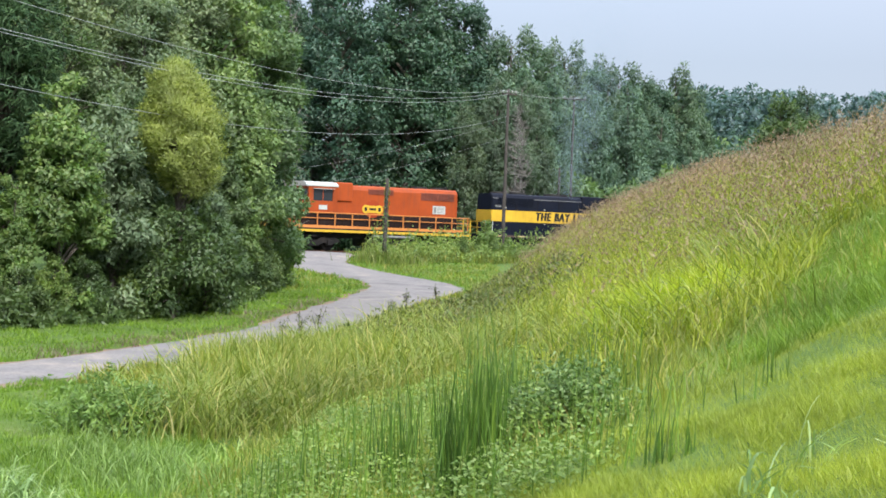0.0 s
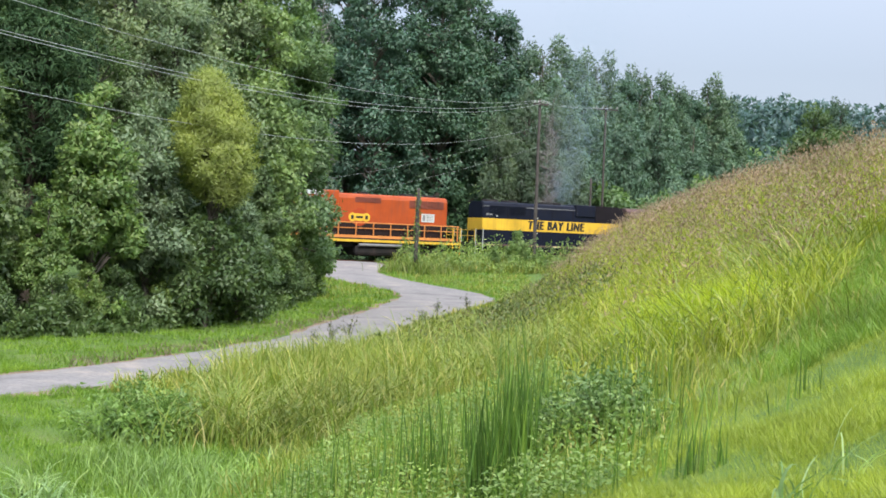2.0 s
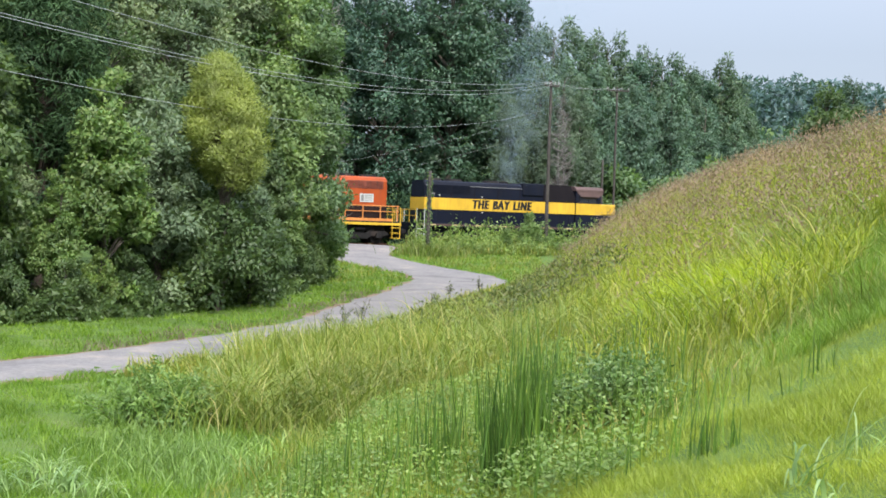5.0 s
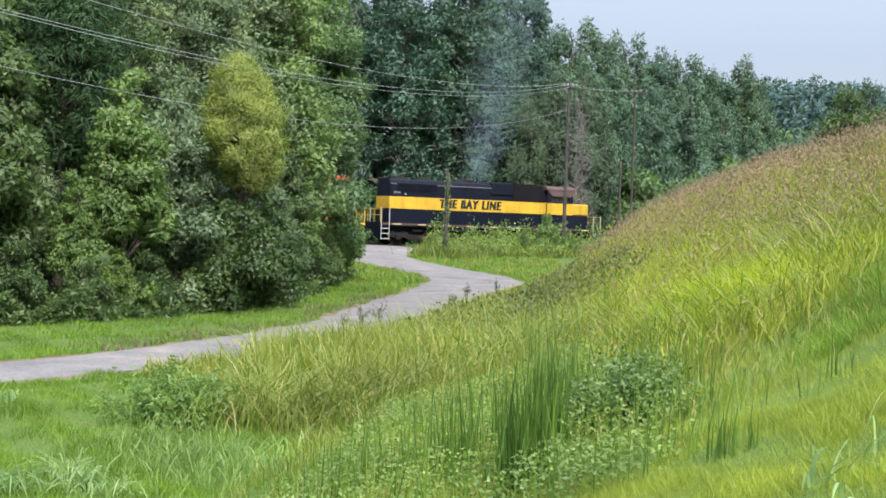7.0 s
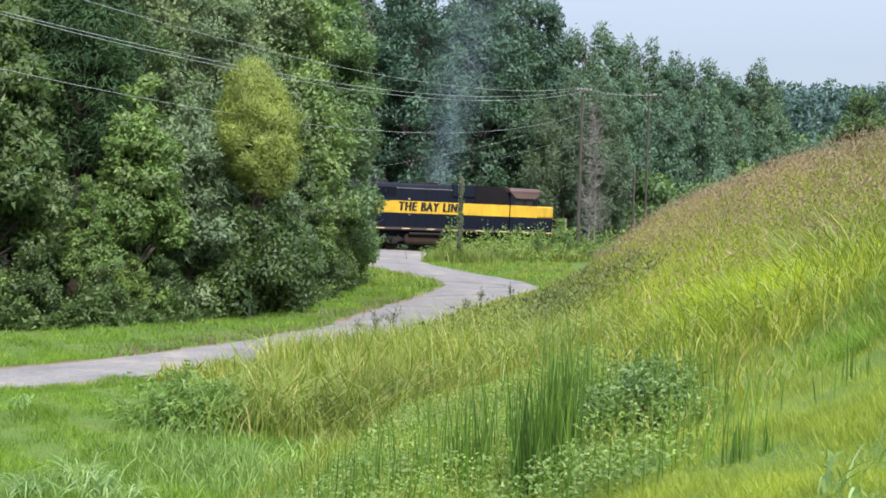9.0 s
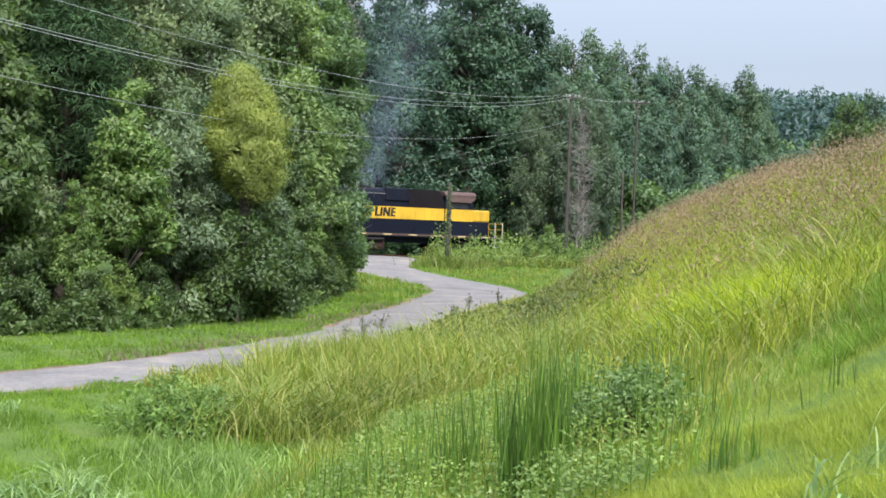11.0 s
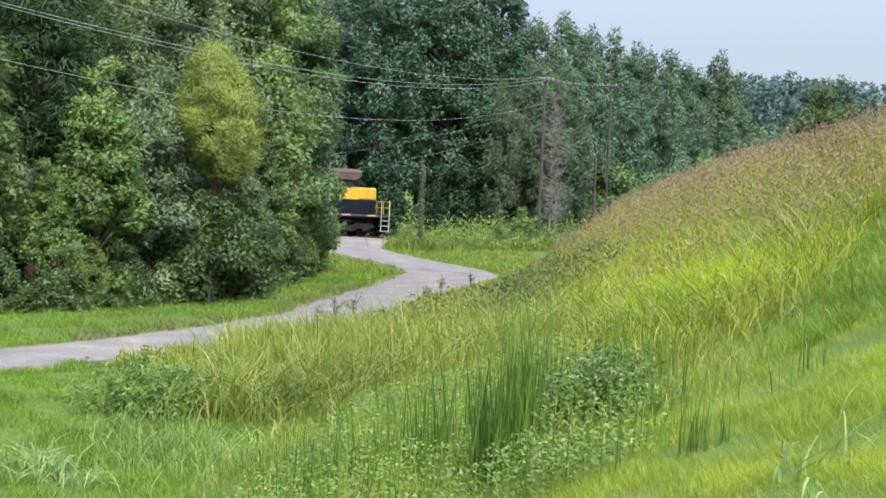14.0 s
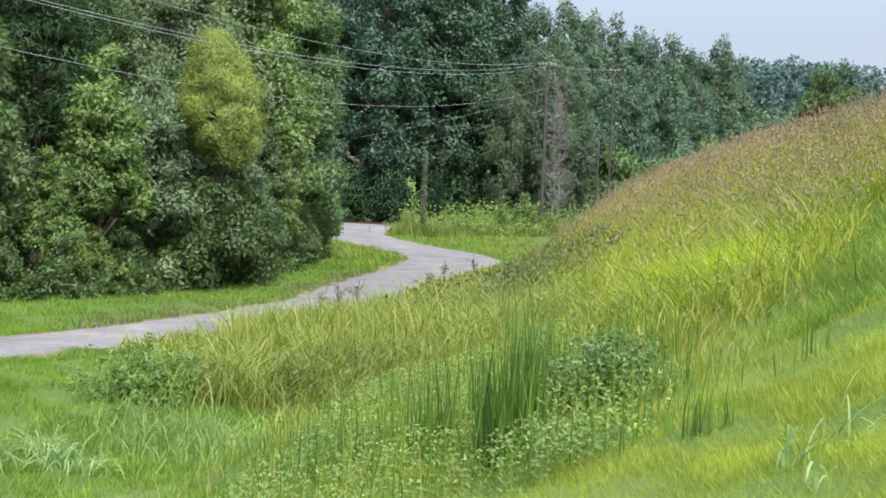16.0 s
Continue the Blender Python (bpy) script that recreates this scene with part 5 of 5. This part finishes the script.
    P = np.stack([x, y, ground_z(x, y) - 0.02], 1)
    stuff("lime_grass", G_LIME, "patch of vivid yellow-green grass on the bank", [blades(rng, P, 0.62, 0.02, 0.8, 0.5, 2)[:2]])
    # rusty seed heads along the crest and the far end of the bank
    P = scatter(rng, 130000, 1.5, 17, 22, 98, lambda x, y, g: (up(x, y) > np.interp(y, [40, 48, 60, 80], [0.66, 0.56, 0.62, 0.72]) + 0.13 * g.normal(size=len(x))))
    stalks, heads = seeded(P, 0.85, 0.6, 0.65, 0.1, 0.026, 3)
    stuff("seed_heads", G_SEED, "rusty reddish-tan grass seed heads along the crest", heads)
    # thinner pale panicles over the whole bank
    P = scatter(rng, 8000, -3, 12, 17, 55, lambda x, y, g: up(x, y) > 0.12)
    more, pale = seeded(P, 0.75, 0.5, 0.7, 0.1, 0.018, 2)
    stuff("seed_stalks", G_MEADOW, "tall thin green stalks on the bank", stalks + more)
    stuff("pale_panicles", G_ARCH, "pale straw-coloured grass panicles", pale)
    # arching straw-tinged clumps
    ch = []
    for cx, cy, rad, n in ((-1.9, 24.2, 1.1, 2200), (-2.8, 23.2, 0.8, 1800), (-1.1, 26.0, 1.2, 2200), (-0.2, 27, 1.1, 2000), (0.8, 28, 1.2, 1600),  (2.4, 30, 1.3, 1500), (-3.0, 28, 0.9, 800),
                           (-1.6, 34, 1.2, 1400), (-0.4, 40, 1.4, 1400), (0.4, 33, 1.3, 1300), (-2.9, 31.5, 0.9, 1000), (-1.2, 37, 1.0, 900), (0.8, 46, 1.4, 1000), (4.2, 19.5, 0.9, 700), (5.6, 22.5, 1.0, 900), (6.5, 26, 1.1, 900), (3.2, 22, 0.8, 600), (7.6, 31, 1.2, 900)):
        n = int(n * 0.62)
        x, y = cx + rng.normal(size=n) * rad * 0.65, cy + rng.normal(size=n) * rad * 0.9
        ok = lane_distance(x, y) > 2.3
        x, y = x[ok], y[ok]
        ch.append(blades(rng, np.stack([x, y, ground_z(x, y) - 0.02], 1), rng.uniform(0.75, 1.3), 0.02, 1.25, 0.85, 4)[:2])
    for cx, cy, rad, n in ((-2.6, 28.6, 0.7, 700), (-1.9, 29.4, 0.8, 800), (-1.2, 30.2, 0.8, 700), (-0.6, 31.4, 0.8, 500), (-3.1, 27.0, 0.6, 500), (-1.7, 26.2, 0.8, 600), (-0.4, 27.6, 0.9, 600)):
        x, y = cx + rng.normal(size=n) * rad * 0.6, cy + rng.normal(size=n) * rad
        ok = lane_distance(x, y) > 2.2
        x, y = x[ok], y[ok]
        ch.append(blades(rng, np.stack([x, y, ground_z(x, y) - 0.02], 1), 1.3, 0.022, 0.55, 0.35, 4)[:2])
    stuff("arching_grass", G_ARCH, "tall arching straw-tinged grass clumps", ch)
    # dull brownish weeds at the foot of the bank by the bend
    P = scatter(rng, 22000, -2.5, 9, 36, 72, lambda x, y, g: (up(x, y) > -0.1) & (up(x, y) < 0.5) & ((y < 50) | (lane_distance(x, y) > 2.1 + 0.09 * (y - 50))))
    dd = rng.normal(size=P.shape) * 0.6 + (0, 0, 0.5)
    P[:, 2] += rng.uniform(0, 1, len(P)) * (0.3 + 0.5 * drift(P[:, 0] * 2, P[:, 1] * 1.5)) * np.interp(P[:, 1], [45, 60], [1, 0.6])
    stuff("roadside_weeds", G_BROWN, "dull brown-green weeds beside the bend", [leaves(rng, P, dd, 0.18, 0.07)], "weeds")
    # creeping pale leaves in the ditch
    P = scatter(rng, 80000, -3.4, 2.2, 11.5, 23, lambda x, y, g: (up(x, y) < 0.38 + 0.04 * g.normal(size=len(x))) & (up(x, y) > 0.1) & (g.uniform(0, 1, len(x)) < 0.15 + drift(x * 2, y * 2) ** 1.5))
    P[:, 2] += rng.uniform(0.05, 0.45, len(P))
    stuff("creeper", G_COVER, "pale green small-leaved creeper in the ditch", [leaves(rng, P, rng.normal(size=P.shape) * (1, 1, 0.5), 0.048, 0.03)], "creeper")
    # dry tan grass along the lane's wood side
    P = scatter(rng, 30000, -9, 2, 33, 62, lambda x, y, g: (lane_distance(x, y) < 2.5 + 0.6 * g.normal(size=len(x))) & (drift(x * 1.7 + 2, y * 0.8) > 0.3))
    P = P[P[:, 0] < np.interp(P[:, 1], lane[:, 1][:150], lane[:, 0][:150])]
    stuff("dry_grass", G_SEED, "dry tan grass fringe along the lane", [blades(rng, P, 0.2, 0.03, 0.9, 0.3, 1)[:2]])
    # single rushes between the clumps
    P = scatter(rng, 1400, -3.2, 4.5, 11.5, 20, lambda x, y, g: (up(x, y) > 0.12) & (up(x, y) < 0.42))
    stuff("rush_stalks", G_RUSH, "single green rush stalks standing in the ditch", [blades(rng, P, 0.8, 0.013, 0.25, 0.06, 3)[:2]])
    # undergrowth at the wood's foot
    n = 26000
    t = rng.uniform(0, 1, n)
    x = np.interp(t, [0, 0.2, 0.45, 0.7, 1], [-16.0, -11.4, -8.6, -6.0, -4.7]) + rng.normal(size=n) * 0.35
    y = np.interp(t, [0, 0.2, 0.45, 0.7, 1], [35.5, 40.3, 44.6, 50.5, 68.5]) + rng.normal(size=n) * 0.5
    hgt = 0.25 + 0.95 * drift(x * 3.1, y * 2.3) ** 1.5
    P = np.stack([x, y, ground_z(x, y) + rng.uniform(0, 1, n) * hgt], 1)
    stuff("undergrowth", L_OAK, "leafy undergrowth and vines at the wood's foot", [leaves(rng, P, rng.normal(size=P.shape) + (0.4, -0.8, 0.2), 0.17, 0.1)], "undergrowth")
    # weeds along the track: spires, vines and tall grass
    keep = lambda x, y, g: (track_side(x, y) > 2.3) & (track_side(x, y) < 9) & (lane_distance(x, y) > 3.2)
    P = scatter(rng, 90000, -1.5, 17, 84, 112, keep)
    peak = lambda x, y: np.clip(np.sin(x * 1.9 + np.sin(y * 1.3)) * np.sin(x * 0.8 + 1 + 0.5 * y) + 0.2, 0, 1)
    hgt = 0.6 + 1.9 * peak(P[:, 0], P[:, 1]) * rng.uniform(0.4, 1, len(P))
    P[:, 2] += rng.uniform(0, 1, len(P)) ** 1.3 * hgt
    stuff("trackside_weeds", G_BUSH, "leafy green weeds along the track", [leaves(rng, P, rng.normal(size=P.shape) + (0, 0, 0.5), 0.2, 0.1)], "weeds")
    P = scatter(rng, 22000, -1.5, 17, 82, 112, keep)
    stuff("trackside_grass", G_MEADOW, "rank tall grass along the track", [blades(rng, P, 0.95, 0.045, 0.6, 0.4, 2)[:2]])
    n = 900
    x, y = 0.3 + rng.normal(size=n) * 0.9, 87.6 + rng.normal(size=n) * 0.6
    P = np.stack([x, y, ground_z(x, y)], 1)
    stuff("dry_weeds", G_ARCH, "dry yellowish grass round the pole stub", [blades(rng, P, 1.0, 0.05, 0.7, 0.4, 2)[:2]], "weeds")


meadow()


def rush_clump(x, y, rad, height, n, seed):
    rng = np.random.default_rng(seed)
    z = float(ground_z(x, y))
    root = tagged(empty("rush_clump", pose(x, y, z)), "upright clump of dark green rushes", "rushes", "rush clumps")
    a, r = rng.uniform(0, 6.28, n), rad * np.sqrt(rng.uniform(0, 1, n))
    P = np.stack([np.cos(a) * r, np.sin(a) * r, np.full(n, -0.05)], 1)
    V, T, tip = blades(rng, P, height * rng.uniform(0.6, 1.1, n), 0.018, 0.16, 0.04, 3)
    sheet("rush_tuft", V, T, G_RUSH, root)["kind"] = "stuff"


for i, (x, y, rad, h, n) in enumerate(((0.74, 12.95, 0.15, 1.3, 90), (0.98, 13.4, 0.17, 1.45, 100), (1.14, 14.2, 0.2, 1.4, 90), (0.3, 14.4, 0.22, 1.25, 60), (1.42, 15.4, 0.22, 1.25, 70), (2.35, 11.4, 0.2, 0.6, 36),
                                       (-0.55, 15.6, 0.35, 0.95, 34), (3.7, 13.1, 0.25, 0.5, 12), (2.15, 15.6, 0.25, 1.0, 34), (-1.0, 14.6, 0.3, 0.75, 24), (0.02, 15.0, 0.25, 1.0, 30),
                                       (0.6, 15.2, 0.3, 1.1, 34), (-1.4, 16.6, 0.3, 0.9, 20), (2.9, 14.4, 0.3, 0.6, 10), (3.1, 12.6, 0.25, 0.5, 9))):
    rush_clump(x, y, rad, h, n, 200 + i)


def weed_bush(x, y, rad, height, n, seed, label, leaf=0.12, mat=None, slim=0.55):
    rng = np.random.default_rng(seed)
    root = tagged(empty("weed_bush", pose(x, y, float(ground_z(x, y)))), label, "bush")
    paths, P = [], []
    for _ in range(26):
        a, r = rng.uniform(0, 6.28), rad * math.sqrt(rng.uniform(0, 1))
        h = height * (1 - 0.5 * (r / rad) ** 2) * rng.uniform(0.7, 1.1)
        e = np.array([math.cos(a) * r, math.sin(a) * r, h])
        paths.append([((e[0] * 0.3, e[1] * 0.3, -0.05), 0.01), (e * 0.6, 0.007), (e, 0.002)])
        s = rng.uniform(0.15, 1, n // 26)[:, None]
        P.append(e * s + rng.normal(size=(n // 26, 3)) * 0.09)
    P = np.concatenate(P)
    sheet("twig_frame", *tubes(paths, 4), G_BROWN, root)
    sheet("foliage", *leaves(rng, P, rng.normal(size=P.shape) + (0, 0, 0.1), leaf, leaf * slim), mat or G_BUSH, root)


weed_bush(2.05, 14.8, 0.8, 0.74, 7000, 301, "rounded leafy green weed bush on the bank", 0.058, G_WEED, 0.55)
weed_bush(1.6, 15.0, 0.7, 0.45, 3000, 302, "low leafy green weed bush on the bank", 0.058, G_WEED, 0.55)
weed_bush(-4.35, 22.9, 1.15, 0.95, 3600, 303, "narrow-leaved sage-green weed bush beside mown grass", 0.13, G_SAGE, 0.26)
weed_bush(-3.6, 22.6, 1.0, 0.8, 2600, 304, "narrow-leaved sage-green weed bush beside mown grass", 0.13, G_SAGE, 0.26)


def gone_weed(x, y, height, seed):
    """A tall dark weed gone to seed: thin forked stems with small shrivelled leaves."""
    rng = np.random.default_rng(seed)
    root = tagged(empty("dried_weed", pose(x, y, float(ground_z(x, y)) - 0.05)), "dark thin-stemmed dried weed beside the lane", "weed", "dried weeds by the lane")
    paths, P = [], []
    for _ in range(4):
        a, lean = rng.uniform(0, 6.28), rng.uniform(0.05, 0.3)
        e = np.array([math.cos(a) * lean * height, math.sin(a) * lean * height, height * rng.uniform(0.7, 1.05)])
        paths.append([((0, 0, 0), 0.012), (e * (0.4, 0.4, 0.55), 0.009), (e, 0.004)])
        for _k in range(4):
            b = e * (0.5, 0.5, 1) * rng.uniform(0.5, 0.95)
            q = b + rng.normal(size=3) * (0.1, 0.1, 0.05) + (0, 0, 0.12)
            paths.append([(b, 0.006), (q, 0.003)])
            P.append(q + rng.normal(size=(3, 3)) * 0.03)
        P.append(e * rng.uniform(0.2, 1, (12, 1)) + rng.normal(size=(12, 3)) * 0.03)
    P = np.concatenate(P)
    sheet("stem", *tubes(paths, 3), M_POLE, root)
    sheet("foliage", *leaves(rng, P, rng.normal(size=P.shape), 0.07, 0.035), G_BROWN, root)


for i, (x, y, h) in enumerate(((-2.2, 40.6, 0.95), (-1.75, 42.2, 1.0), (-2.5, 38.9, 0.7), (0.5, 51.4, 0.7), (1.05, 53.8, 0.8), (2.4, 60.2, 0.7))):
    gone_weed(x, y, h, 700 + i)


def broad_blades(x, y, n, seed, height=0.62, mat=None):
    rng = np.random.default_rng(seed)
    root = tagged(empty("broadleaf_grass", pose(x, y, float(ground_z(x, y)))), "broad pale arching grass leaves close by", "grass plant")
    P = rng.normal(size=(n, 3)) * (0.1, 0.1, 0)
    V, T, tip = blades(rng, P, height, 0.026, 1.6, 1.15, 6)
    sheet("blade_tuft", V, T, mat or G_PALE, root)


broad_blades(2.55, 9.45, 12, 401, 0.5)
broad_blades(2.95, 9.7, 9, 402, 0.5)
for i, (x, y, n) in enumerate(((-4.7, 18.2, 60), (-4.2, 17.4, 50), (-3.7, 17.0, 40), (-5.0, 17.2, 50), (-7.2, 24.4, 40))):
    broad_blades(x, y, n, 403 + i, 0.5, G_PALE)
broad_blades(2.5, 8.75, 8, 420, 0.4)


# ---------------------------------------------------------------- exhaust smoke: drifting specks of soot, thin enough to see through
def smoke_puff(seed, n, r):
    rng = np.random.default_rng(seed)
    P = rng.normal(size=(n, 3)) * (r, r, r * 1.5)
    V, F = leaves(rng, P, rng.normal(size=(n, 3)), 0.021, 0.019)
    return tagged(sheet("smoke_puff", V, F, M_SMOKE), "thin bluish-grey puff of exhaust smoke", "smoke", "exhaust smoke", kind="stuff")


M_SMOKE, _, _, _b = material("pale_blue_smoke", 1.0, 0.0, 0.0)
_b.inputs["Base Color"].default_value = (0.3, 0.4, 0.5, 1)
PUFFS = [smoke_puff(500 + i, (6000, 8500, 10500, 12000, 12500, 12000)[i], 0.55 + 0.24 * i) for i in range(6)]

# ---------------------------------------------------------------- what moves
# hood end of the black engine along the track, in metres
RUN = [(0, 11.42), (1.0, 9.78), (2.0, 8.1), (3.0, 6.35), (4.0, 4.5), (5.5, 1.66), (7.0, -1.3), (8.0, -3.34), (9.5, -6.4), (11.0, -9.55), (12.0, -11.9), (13.0, -14.08), (14.0, -16.15), (15.0, -18.15), (16.0, -20.2)]


def at_track(s):
    p = TRACK0 + TU * s
    return pose(p.x, p.y, RAIL_Z, 0, 0, TRACK_DEG)


def run_at(t):
    for (a, x), (b, y) in zip(RUN, RUN[1:]):
        if t <= b:
            return x + (y - x) * (t - a) / (b - a)
    return RUN[-1][1]


def motions():
    walk(black_loco, [(t, at_track(s)) for t, s in RUN])
    walk(orange_loco, [(t, at_track(s - 1.95)) for t, s in RUN])
    for w in WHEELS:
        x, y, z = w.location
        rows = []
        for i in range(65):
            t = i * 0.25
            a = math.degrees((run_at(t) - RUN[0][1]) / 0.51)
            rows.append((t, pose(x, y, z, 0, a, 0)))
        walk(w, rows)
    # each puff leaves the stack, climbs and hangs where the air leaves it
    for i, p in enumerate(PUFFS):
        rows = []
        for k in range(17):
            t = float(k)
            s = run_at(t) + 7.6 + 0.5 + 0.55 * i
            q = TRACK0 + TU * s
            rows.append((t, pose(q.x, q.y, RAIL_Z + 5.5 + 2.35 * i + 0.25 * math.sin(t * 1.3 + i), 0, 0, 12 * t + 40 * i)))
        walk(p, rows)


motions()
